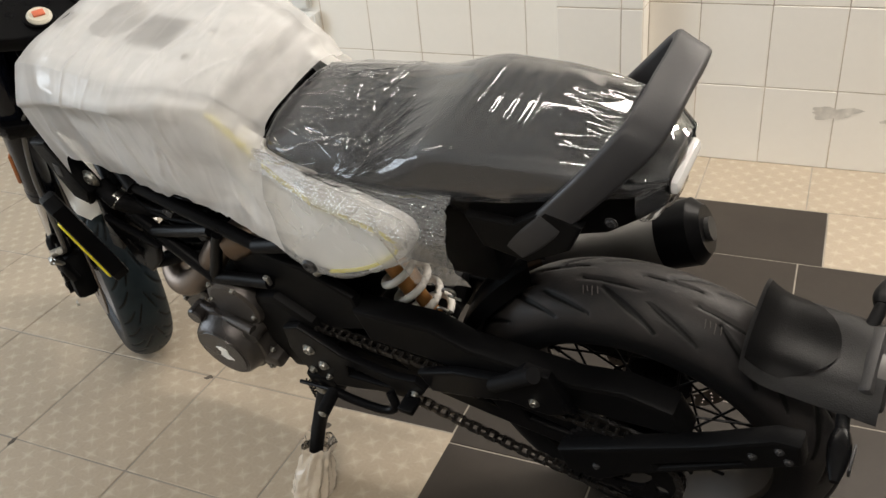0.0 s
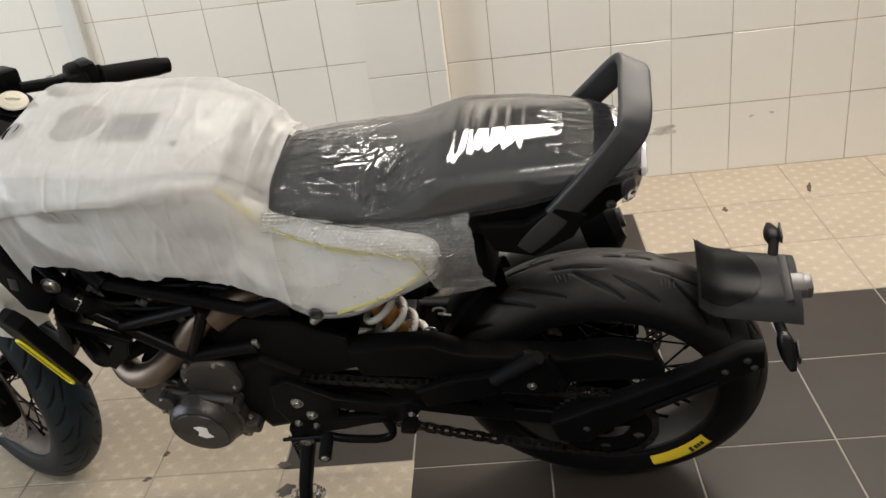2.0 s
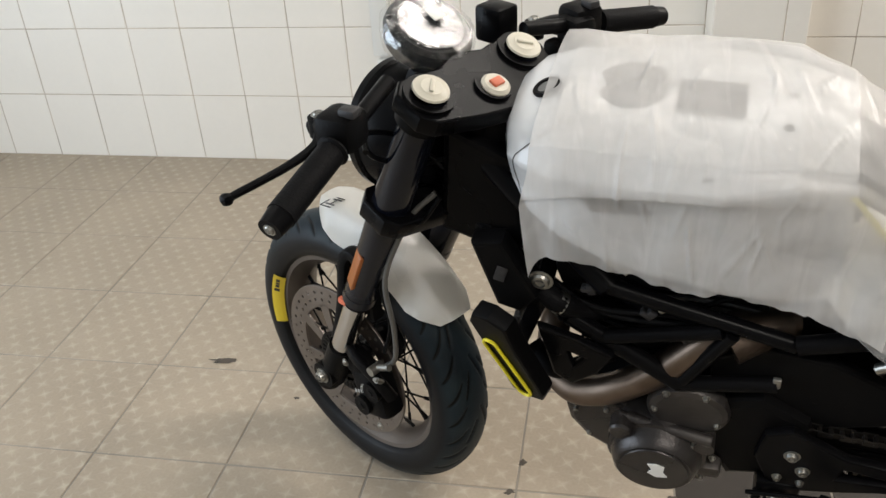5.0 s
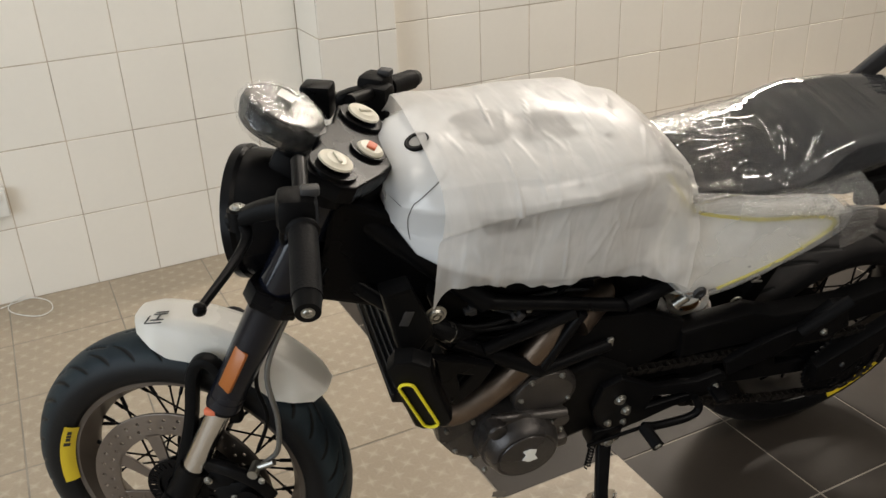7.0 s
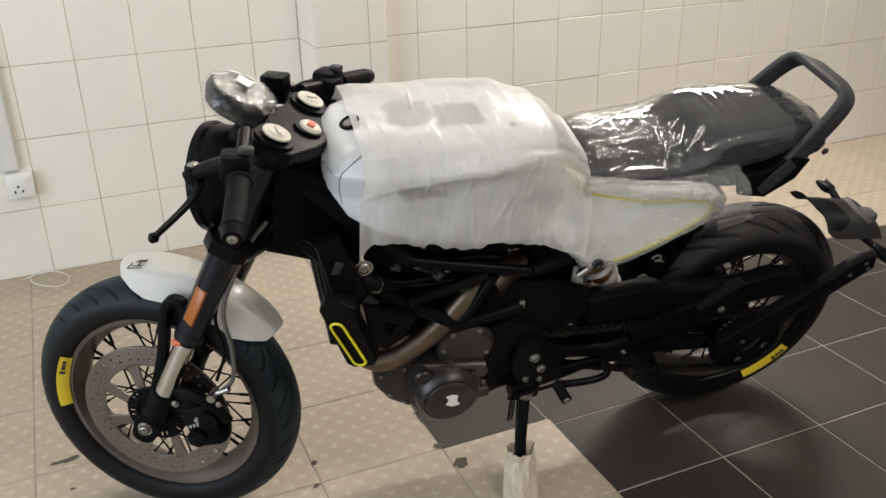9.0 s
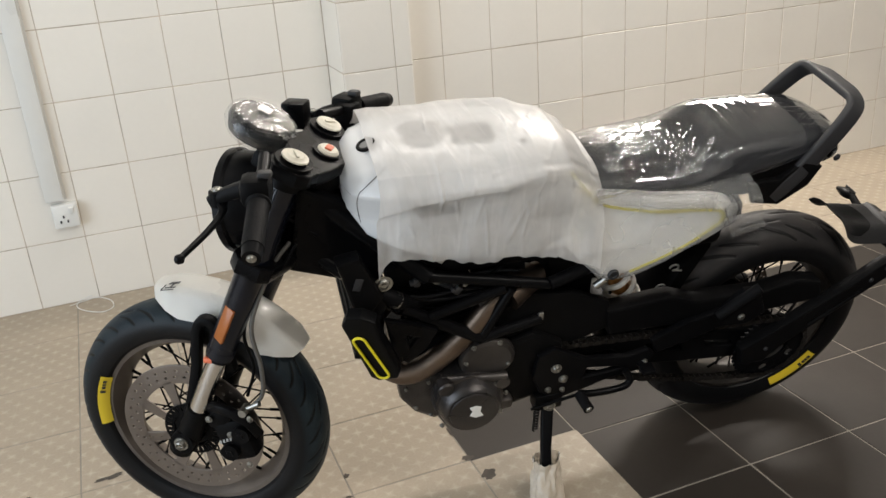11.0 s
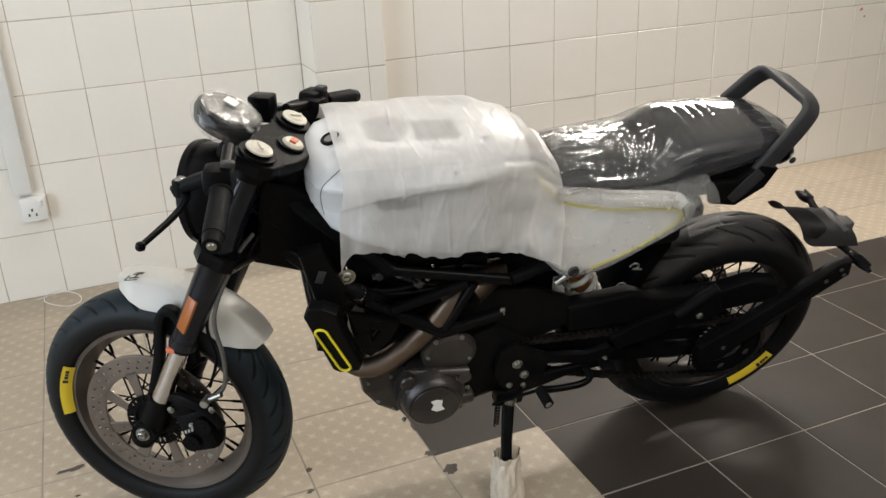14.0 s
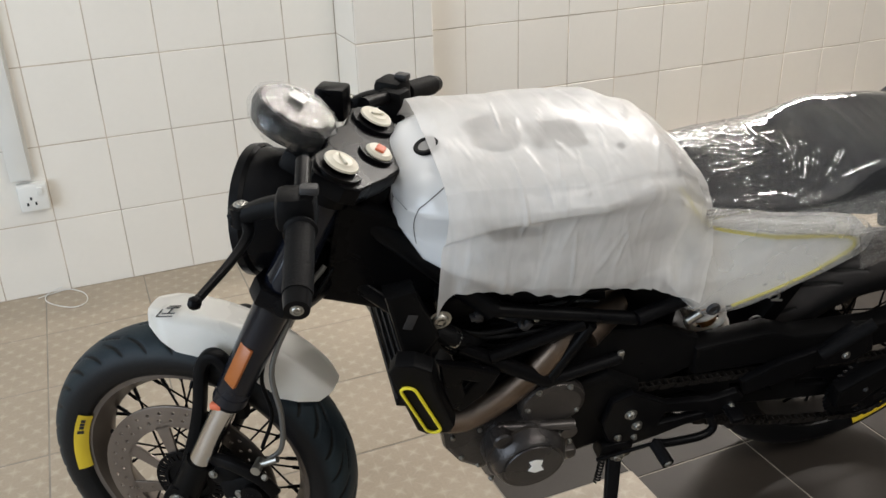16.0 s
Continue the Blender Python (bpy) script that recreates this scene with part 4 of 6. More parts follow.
part("brake_hose", tube([(1.075, 0.055, 0.80), (1.105, 0.085, 0.755), (1.156, 0.1, 0.630), (1.147, 0.1, 0.53), (1.152, 0.1, 0.461), (1.181, 0.1, 0.425)], 0.0047, 8, 6), surface("braided_hose", (0.10, 0.097, 0.09), 0.35, 0.3), bike, "grey brake hose", m=TURNED)
part("sensor_cable", tube([(1.06, 0.06, 0.80), (1.09, 0.075, 0.75), (1.14, 0.09, 0.70), (1.18, 0.09, 0.60), (1.168, 0.09, 0.52), (1.191, 0.09, 0.445)], 0.0035, 8, 6), BLACK, bike, m=TURNED)
for k, (a, e) in enumerate((((1.06, 0.19, 0.93), (1.03, 0.02, 0.80)), ((1.06, -0.19, 0.93), (1.03, -0.02, 0.80)), ((1.08, 0.18, 0.945), (1.05, 0.03, 0.86)))):
    part("control_cable", tube([a, (1.10, a[1] * 0.8, 0.93 - 0.02 * k), (1.11, a[1] * 0.35, 0.88 - 0.02 * k), e], 0.004, 8, 6), BLACK, bike, m=TURNED)

# ---- frame, radiator, engine ----
for pa, pb, r in (
    ((1.06, 0.03, 0.86), (0.86, 0.12, 0.70), 0.019), ((0.86, 0.12, 0.70), (0.60, 0.130, 0.635), 0.0125), ((1.085, 0.03, 0.74), (0.92, 0.125, 0.63), 0.016),
    ((0.92, 0.125, 0.63), (0.752, 0.14, 0.522), 0.014), ((0.863, 0.135, 0.602), (0.70, 0.135, 0.648), 0.011), ((0.752, 0.14, 0.522), (0.685, 0.135, 0.645), 0.011),
    ((0.752, 0.14, 0.522), (0.615, 0.135, 0.545), 0.012), ((0.60, 0.135, 0.64), (0.32, 0.12, 0.72), 0.014), ((0.56, 0.11, 0.50), (0.47, 0.10, 0.46), 0.013)):
    for sgn in (1, -1):
        part("frame_tube", rod((pa[0], pa[1] * sgn, pa[2]), (pb[0], pb[1] * sgn, pb[2]), r, 14), SATIN, bike, "black trellis frame tube" if sgn > 0 else "")
part("head_tube", rod(leg(0.50, 0) + Vector((-0.036, 0, 0)), leg(0.72, 0) + Vector((-0.036, 0, 0)), 0.036, 24), SATIN, bike)
part("head_gusset", plate([[(1.09, 0.90), (1.12, 0.72), (0.98, 0.66), (0.90, 0.70), (0.92, 0.80)]], 0.0, 0.11, 0.01), SATIN, bike)

# radiator between side tanks, with yellow-edged shrouds
RAD = Matrix.Translation((0.985, 0, 0.60)) @ Matrix.Rotation(radians(-20), 4, "Y")
fins = [box(0.026, 0.28, 0.17, (0, 0, 0), 0.003)]
core = part("radiator", join(*fins), SATIN, bike, "black radiator core", m=RAD)
for k in range(9):
    part("fin", box(0.004, 0.27, 0.003, (0.0155, 0, -0.07 + 0.0175 * k), 0.0006), GREYP, core, m=RAD)
TOE = {s: Matrix.Translation((0.993, 0.188 * s, 0.586)) @ Matrix.Rotation(radians(-22 * s), 4, Vector((0.37, 0, 0.93))) @ Matrix.Translation((-0.993, -0.188 * s, -0.586)) for s in (1, -1)}
for sgn in (1, -1):
    yy = 0.188 * sgn
    hull = [(1.043, 0.672), (0.994, 0.518), (0.982, 0.511), (0.946, 0.524), (0.942, 0.54), (0.975, 0.64), (0.985, 0.69), (1.01, 0.70), (1.034, 0.695)]
    sh = part("radiator_shroud", plate([hull], yy, 0.03, 0.005), BLACK, bike, "black radiator shroud", m=TOE[sgn])
    part("shroud_arm", plate([[(1.04, 0.785), (1.005, 0.79), (0.965, 0.69), (0.985, 0.66), (1.015, 0.67)]], 0.135 * sgn, 0.035, 0.006), BLACK, bike, "black shroud bracket")
    loop = []
    a, e, hw = Vector((1.014, 0, 0.634)), Vector((0.972, 0, 0.534)), 0.0125
    dvec = (a - e).normalized()
    nvec = Vector((-dvec.z, 0, dvec.x))
    for k in range(12):
        q = math.pi * k / 11
        loop.append(a + nvec * hw * math.cos(q) + dvec * hw * math.sin(q))
    for k in range(12):
        q = math.pi + math.pi * k / 11
        loop.append(e + nvec * hw * math.cos(q) + dvec * hw * math.sin(q))
    part("yellow_loop", sweep([p + Vector((0, yy + sgn * 0.0175, 0)) for p in loop], circle(0.0028, 8), Vector((0, 1, 0)), loop=True), YELLOW, sh, "yellow rubber edging loop", m=TOE[sgn])
    part("label_tag", box(0.016, 0.001, 0.03, (1.008, 0.1535 * sgn, 0.735), 0.0003, Matrix.Rotation(radians(-18), 4, "Y")), bpy.data.materials["dark_grey_plastic"], sh, "grey printed tag")

# engine
part("crankcase", plate([[(0.90, 0.42), (0.90, 0.35), (0.86, 0.29), (0.80, 0.26), (0.66, 0.26), (0.58, 0.29), (0.55, 0.36), (0.55, 0.46), (0.62, 0.50), (0.74, 0.48), (0.84, 0.435)]], 0.0, 0.2, 0.02), CASE, bike, "black engine crankcase")
CY = Matrix.Translation((0.83, 0, 0.58)) @ Matrix.Rotation(radians(14), 4, "Y")
cyl = part("cylinder", box(0.15, 0.17, 0.18, (0, 0, 0), 0.015), CASE, bike, "black engine cylinder", m=CY)
for k in range(6):
    part("fin", box(0.17, 0.19, 0.005, (0, 0, -0.06 + 0.022 * k), 0.0015), CASE, cyl, m=CY)
part("head_cover", join(box(0.17, 0.20, 0.07, (0, 0, 0.12), 0.02), box(0.13, 0.16, 0.03, (0, 0, 0.165), 0.01)), CASE, bike, "black cylinder head cover", m=CY)
for bx, bz in ((0.84, 0.678), (0.80, 0.664)):
    bolt(bike, (bx, 0.112, bz), 0.007, (0, 1, 0), 0.006)
for sgn in (1, -1):
    part("frame_side_plate", plate([[(0.705, 0.565), (0.64, 0.60), (0.54, 0.585), (0.455, 0.54), (0.445, 0.47), (0.50, 0.45), (0.575, 0.43), (0.60, 0.37), (0.685, 0.39), (0.70, 0.47)]], 0.112 * sgn, 0.02, 0.006), BLACK, bike, "black frame side plate")
part("frame_gusset", plate([[(0.955, 0.625), (0.90, 0.605), (0.855, 0.58), (0.875, 0.54), (0.914, 0.505), (0.938, 0.525)], [(0.925, 0.59), (0.885, 0.572), (0.912, 0.535)]], 0.15, 0.016, 0.005), SATIN, bike, "black triangular frame gusset")
part("coolant_hose", tube([(0.965, 0.12, 0.68), (0.93, 0.13, 0.66), (0.90, 0.11, 0.63), (0.86, 0.09, 0.62)], 0.017, 14, 6), RUBBER, bike, "black rubber coolant hose")
part("coolant_hose", tube([(0.985, 0.11, 0.53), (0.95, 0.135, 0.505), (0.91, 0.12, 0.50), (0.86, 0.09, 0.51)], 0.015, 14, 6), RUBBER, bike, "black rubber coolant hose")
part("hose_clip", rod((0.936, 0.128, 0.663), (0.926, 0.128, 0.655), 0.0185, 18), ZINC, bike, "bright hose clip")
part("printed_tag", box(0.042, 0.0015, 0.018, (0.846, 0.128, 0.754), 0.0004, Matrix.Rotation(radians(-38), 4, "Y")), surface("tag_foil", (0.30, 0.29, 0.27), 0.4, 0.3), bike, "grey printed tag on the frame")
part("cable_clip", box(0.012, 0.008, 0.02, (0.616, 0.137, 0.552), 0.002), ZINC, bike)
part("air_box", box(0.30, 0.22, 0.17, (0.70, 0, 0.76), 0.03), BLACK, bike, "black airbox under the tank")
part("throttle_body", rod((0.63, 0.05, 0.645), (0.74, 0.02, 0.63), 0.036, 20), CASE, bike)

# left covers in brown-grey cast metal
big = part("alternator_cover", join(lathe([(0.0, 0.196), (0.054, 0.196), (0.055, 0.1935), (0.058, 0.1935), (0.060, 0.1945), (0.065, 0.190), (0.070, 0.178), (0.074, 0.165), (0.079, 0.163), (0.081, 0.14), (0.084, 0.10)], 56, "y", (0.779, 0, 0.352)), rod((0.84, 0.15, 0.425), (0.695, 0.165, 0.415), 0.010, 12), rod((0.705, 0.12, 0.40), (0.705, 0.172, 0.40), 0.016, 18), box(0.05, 0.05, 0.03, (0.70, 0.14, 0.318), 0.008), rod((0.71, 0.10, 0.30), (0.71, 0.16, 0.30), 0.012, 14)), ENGINE, bike, "round brown-grey cast alternator cover")
part("cover_emblem", plate([[(0.788, 0.368), (0.775, 0.371), (0.762, 0.366), (0.764, 0.350), (0.757, 0.338), (0.774, 0.334), (0.787, 0.343), (0.781, 0.355)]], 0.1965, 0.002, 0.0006), PLATEWHITE, big, "pale sticker remnant")
part("front_cover", plate([[(0.925, 0.41), (0.918, 0.36), (0.89, 0.315), (0.85, 0.285), (0.82, 0.30), (0.82, 0.39), (0.86, 0.425), (0.90, 0.43)]], 0.105, 0.045, 0.012), ENGINE, bike)
part("clutch_arm_cover", plate([ring_pts(0.735, 0.458, 0.052, 28, 0.88)], 0.135, 0.034, 0.012), ENGINE, bike, "brown-grey cast engine cover")
part("sprocket_cover", plate([[(0.69, 0.47), (0.63, 0.49), (0.57, 0.45), (0.555, 0.39), (0.59, 0.32), (0.66, 0.30), (0.69, 0.36)]], 0.115, 0.05, 0.015), BLACK, bike, "black front sprocket cover")
part("filler_plug", lathe([(0.0, 0.178), (0.016, 0.178), (0.019, 0.174), (0.019, 0.15)], 20, "y", (0.835, 0, 0.415)), ENGINE, bike)
for bx, bz, by in ((0.916, 0.39, 0.126), (0.895, 0.325, 0.126), (0.86, 0.292, 0.126), (0.785, 0.462, 0.15), (0.769, 0.505, 0.15), (0.710, 0.507, 0.15), (0.690, 0.441, 0.15), (0.722, 0.397, 0.165), (0.705, 0.30, 0.16), (0.69, 0.345, 0.15), (0.84, 0.275, 0.15), (0.865, 0.40, 0.126), (0.743, 0.412, 0.15)):
    bolt(bike, (bx, by, bz), 0.0046, (0, 1, 0), 0.007)

# wiring and small fittings between the frame tubes
rw = random.Random(5)
for k in range(9):
    x0, z0 = rw.uniform(0.86, 0.97), rw.uniform(0.62, 0.72)
    x1, z1 = rw.uniform(0.58, 0.72), rw.uniform(0.56, 0.68)
    yy = rw.uniform(0.085, 0.118)
    part("wiring", tube([(x0, yy - 0.03, z0), (x0 * 0.7 + x1 * 0.3, yy, (z0 + z1) / 2 + rw.uniform(-0.02, 0.03)), (x0 * 0.3 + x1 * 0.7, yy, (z0 + z1) / 2 + rw.uniform(-0.03, 0.02)), (x1, yy - 0.02, z1)], rw.choice((0.0035, 0.0045, 0.006)), 8, 5), rw.choice((SATIN, RUBBER, GREYP)), bike)
for px, py, pz in ((0.80, 0.124, 0.655), (0.745, 0.122, 0.61), (0.885, 0.12, 0.69)):
    part("connector", join(box(0.02, 0.012, 0.014, (px, py, pz), 0.003, Matrix.Rotation(px * 9, 4, "Y")), box(0.008, 0.014, 0.018, (px + 0.006, py, pz), 0.002, Matrix.Rotation(px * 9, 4, "Y"))), GREYP, bike)
    bolt(bike, (px - 0.016, py + 0.002, pz + 0.012), 0.0038, (0, 1, 0), 0.004)

# exhaust header, silencer
part("exhaust_header", tube([(0.90, -0.03, 0.55), (0.96, 0.0, 0.50), (0.965, 0.07, 0.45), (0.925, 0.112, 0.43), (0.865, 0.122, 0.45), (0.785, 0.122, 0.52), (0.72, 0.112, 0.59), (0.665, 0.085, 0.615), (0.60, 0.06, 0.61)], 0.026, 16, 7), STEEL, bike, "browned steel exhaust header pipe")
part("heat_shield", tube([(0.69, 0.118, 0.605), (0.66, 0.10, 0.615), (0.62, 0.07, 0.61)], 0.034, 16, 5), STEEL, bike)
A0, A1 = Vector((0.205, -0.158, 0.437)), Vector((-0.012, -0.202, 0.513))
ax = (A1 - A0).normalized()
can = part("silencer", join(rod(A0 + ax * 0.02, A1 - ax * 0.04, 0.045, 28, 0.053), rod(A0 - ax * 0.03, A0 + ax * 0.02, 0.03, 28, 0.045)), surface("brushed_silencer_steel", (0.22, 0.21, 0.20), 0.48, 0.7, vary=0.15), bike, "short brushed grey silencer with black end cap")
part("end_cap", join(rod(A1 - ax * 0.045, A1 + ax * 0.008, 0.055, 28, 0.056), rod(A1 + ax * 0.008, A1 + ax * 0.026, 0.056, 28, 0.040)), SATIN, can, "black silencer end cap")
part("outlet", rod(A1 + ax * 0.026, A1 + ax * 0.034, 0.02, 20), INK, can)
part("link_pipe", tube([A0 - ax * 0.02, (0.36, -0.12, 0.36), (0.55, -0.08, 0.27), (0.70, -0.05, 0.24)], 0.023, 14, 6), STEEL, bike)

# ---- swingarm, chain, stands, brackets ----
for sgn in (1, -1):
    y = 0.115 * sgn
    web = [(0.57, 0.395), (0.48, 0.405), (0.30, 0.40), (0.06, 0.355), (-0.055, 0.335), (-0.06, 0.28), (0.02, 0.27), (0.25, 0.30), (0.42, 0.33), (0.56, 0.35)]
    hole1 = [(0.50, 0.380), (0.42, 0.382), (0.39, 0.358), (0.48, 0.366)]
    hole2 = [(0.34, 0.380), (0.24, 0.366), (0.22, 0.328), (0.33, 0.345)]
    hole3 = [(0.18, 0.354), (0.09, 0.336), (0.08, 0.308), (0.17, 0.320)]
    part("swingarm_beam", plate([web, hole1, hole2, hole3], 0.097 * sgn, 0.030, 0.006), SATIN, bike, "black lattice swingarm beam")
    part("chain_adjuster", box(0.05, 0.02, 0.035, (-0.045, 0.112 * sgn, RR), 0.004), SATIN, bike)
    bolt(bike, (0.0, y + sgn * 0.02, RR), 0.014, (0, sgn, 0), 0.01, SATIN, name="rear_axle_nut")
part("swingarm_cross", box(0.07, 0.2, 0.08, (0.40, 0, 0.39), 0.02), SATIN, bike)
guard = [(0.445, 0.515), (0.30, 0.525), (0.24, 0.50), (0.06, 0.49), (-0.02, 0.505), (-0.085, 0.49), (-0.10, 0.45), (-0.02, 0.445), (0.16, 0.43), (0.30, 0.45), (0.435, 0.455)]
part("chain_guard", plate([guard], 0.108, 0.045, 0.008), BLACK, bike, "long black plastic chain guard")

# chain: pairs of link plates along the loop
loop_pts = []
C1, C2, r1, r2 = (0.578, 0.405), (0.0, RR), 0.036, 0.095
n1, n2 = 8, 26
for k in range(n1 + 1):
    q = radians(98 - 196 * k / n1)
    loop_pts.append((C1[0] + r1 * math.cos(q), C1[1] + r1 * math.sin(q)))
low = [(C1[0] + (C2[0] - C1[0]) * t, (C1[1] - r1) + ((C2[1] - r2) - (C1[1] - r1)) * t - 0.022 * math.sin(math.pi * t)) for t in [k / 40 for k in range(1, 40)]]
loop_pts += low
for k in range(n2 + 1):
    q = radians(-90 - 180 * k / n2)
    loop_pts.append((C2[0] + r2 * math.cos(q), C2[1] + r2 * math.sin(q)))
loop_pts += [(C2[0] + (C1[0] - C2[0]) * t, (C2[1] + r2) + ((C1[1] + r1) - (C2[1] + r2)) * t) for t in [k / 40 for k in range(1, 40)]]
dist = [0.0]
for a, b in zip(loop_pts, loop_pts[1:] + loop_pts[:1]):
    dist.append(dist[-1] + math.hypot(b[0] - a[0], b[1] - a[1]))


def on_loop(s):
    s %= dist[-1]
    for i in range(len(loop_pts)):
        if dist[i] <= s <= dist[i + 1]:
            t = (s - dist[i]) / max(1e-9, dist[i + 1] - dist[i])
            a, b = loop_pts[i], loop_pts[(i + 1) % len(loop_pts)]
            return a[0] + (b[0] - a[0]) * t, a[1] + (b[1] - a[1]) * t


links = int(dist[-1] / 0.0159)
bms = []
for k in range(links):
    x0, z0 = on_loop(k * dist[-1] / links)
    x1, z1 = on_loop((k + 1) * dist[-1] / links)
    rot = Matrix.Rotation(-math.atan2(z1 - z0, x1 - x0), 4, "Y")
    w = 0.0075 if k % 2 else 0.0055
    for sg in (1, -1):
        bms.append(box(0.0215, 0.0016, 0.0125, ((x0 + x1) / 2, 0.128 + sg * w, (z0 + z1) / 2), 0.0, rot))
    bms.append(rod((x0, 0.128 - 0.008, z0), (x0, 0.128 + 0.0095, z0), 0.004, 6))
tagged(part("drive_chain", join(*bms), CHAIN, bike, "oiled steel roller chain"), kind="stuff")

# footrest plates, levers and stand
fp = [(0.615, 0.44), (0.58, 0.455), (0.50, 0.405), (0.40, 0.39), (0.35, 0.40), (0.335, 0.385), (0.36, 0.345), (0.44, 0.335), (0.50, 0.315), (0.56, 0.30), (0.605, 0.325), (0.625, 0.38)]
ho = [(0.50, 0.385), (0.42, 0.37), (0.40, 0.355), (0.45, 0.35), (0.51, 0.345)]
for sgn in (1, -1):
    part("footrest_plate", plate([fp, ho], 0.148 * sgn, 0.016, 0.004), SATIN, bike, "black cast footrest plate")
    part("footpeg", join(rod((0.365, sgn * 0.15, 0.362), (0.360, sgn * 0.17, 0.364), 0.009, 12), box(0.03, 0.034, 0.014, (0.356, sgn * 0.178, 0.364), 0.004)), SATIN, bike)
pb = [(0.335, 0.42), (0.26, 0.455), (0.17, 0.475), (0.125, 0.525), (0.09, 0.52), (0.06, 0.45), (0.10, 0.425), (0.17, 0.43), (0.24, 0.405), (0.32, 0.385)]
part("pillion_bracket", plate([pb], 0.14, 0.018, 0.005), SATIN, bike, "black pillion footrest bracket")
part("pillion_peg", join(rod((0.185, 0.152, 0.468), (0.10, 0.162, 0.545), 0.0125, 14)), RUBBER, bike)
bolt(bike, (0.12, 0.15, 0.45), 0.007, (0, 1, 0))
for bx, bz, r in ((0.575, 0.40, 0.0095), (0.555, 0.362, 0.0085), (0.59, 0.335, 0.006), (0.555, 0.328, 0.005), (0.355, 0.368, 0.006)):
    bolt(bike, (bx, 0.157, bz), r, (0, 1, 0), 0.008)
part("shift_rod", rod((0.632, 0.168, 0.290), (0.52, 0.180, 0.326), 0.004, 8), SATIN, bike)
part("shift_lever", tube([(0.405, 0.165, 0.360), (0.395, 0.176, 0.335), (0.42, 0.182, 0.322), (0.49, 0.184, 0.324), (0.524, 0.184, 0.333)], 0.0085, 10, 5), SATIN, bike, "black gear lever")
part("toe_peg", rod((0.524, 0.186, 0.333), (0.519, 0.234, 0.331), 0.0125, 16), RUBBER, bike, "black rubber toe peg")
bolt(bike, (0.519, 0.234, 0.331), 0.006, (-0.1, 1, 0), 0.003)
st_top, st_foot = Vector((0.585, 0.15, 0.285)), BIKE.inverted() @ Vector((-0.730, 1.155, 0.028))
part("stand_hinge", box(0.07, 0.04, 0.05, st_top + Vector((0, -0.01, 0.005)), 0.008), SATIN, bike)
part("side_stand", sweep([st_top, st_top.lerp(st_foot, 0.5) + Vector((0.004, 0.0, 0)), st_top.lerp(st_foot, 0.97)], lambda t: round_rect(0.03 - 0.008 * t, 0.022, 0.3)), SATIN, bike, "black side stand leg")
bolt(bike, st_top + Vector((0, 0.015, 0)), 0.011, (0, 1, 0), 0.008)
part("stand_foot", box(0.04, 0.028, 0.012, st_foot, 0.004, Matrix.Rotation(LEAN, 4, "X")), SATIN, bike)
part("stand_spring", tube([st_top + Vector((0.03 + 0.006 * math.cos(k * 1.05), 0.012 + 0.006 * math.sin(k * 1.05), -0.0016 * k + 0.01)) for k in range(56)], 0.0018, 6), SATIN, bike)

# shock absorber, leaning, with open white coils
S0, S1 = Vector((0.348, 0.040, 0.42)), Vector((0.452, 0.035, 0.66))
d = (S1 - S0).normalized()
e1 = d.cross(Vector((0, 1, 0))).normalized()
e2 = d.cross(e1)
coil = [S0 + d * (0.03 + 0.19 * k / 120) + (e1 * math.cos(k * 2 * math.pi / 24) + e2 * math.sin(k * 2 * math.pi / 24)) * 0.036 for k in range(121)]
part("shock_spring", tube(coil, 0.0068, 8), SPRING, bike, "white-painted shock spring")
part("damper", join(rod(S0, S1, 0.013, 16), rod(S0 + d * 0.09, S1, 0.022, 18)), BRASS, bike, "amber damper body")
part("spring_seat", rod(S0 + d * 0.012, S0 + d * 0.026, 0.042, 24), SATIN, bike)
part("spring_seat", rod(S1 - d * 0.03, S1 - d * 0.012, 0.044, 24), SATIN, bike)

# inner mudguard ahead of the rear tyre
rows = []
for i in range(17):
    q = radians(2 + 59 * i / 16)
    r = RR + 0.020 + 0.026 * i / 16
    hw = 0.088 - 0.062 * (i / 16) ** 3
    rows.append([Vector((r * math.cos(q) - 0.012 * (u * u), hw * u, RR + r * math.sin(q) - 0.16 * max(0, abs(u) - 0.75))) for u in [k / 5 - 1 for k in range(11)]])
hg = rings(rows, cap=False, closed=False)
bmesh.ops.solidify(hg, geom=hg.faces[:], thickness=0.003)
part("inner_mudguard", hg, BLACK, bike, "black inner mudguard over the rear tyre")
for px, pz in ((0.278, 0.574), (0.303, 0.52)):
    part("cable_eye", tube([(px + 0.011 * math.cos(q), 0.08, pz + 0.008 * math.sin(q)) for q in [k * 2 * math.pi / 10 for k in range(9)]] + [(px - 0.02, 0.08, pz - 0.012)], 0.0022, 6, 2), ZINC, bike, "bright wire cable eye")
part("shock_tower", box(0.13, 0.06, 0.26, (0.40, -0.065, 0.60), 0.015), BLACK, bike)
part("battery_tray", box(0.26, 0.16, 0.16, (0.30, 0, 0.70), 0.02), BLACK, bike)
part("chassis_filler", box(0.12, 0.12, 0.22, (0.52, 0, 0.56), 0.02), BLACK, bike)

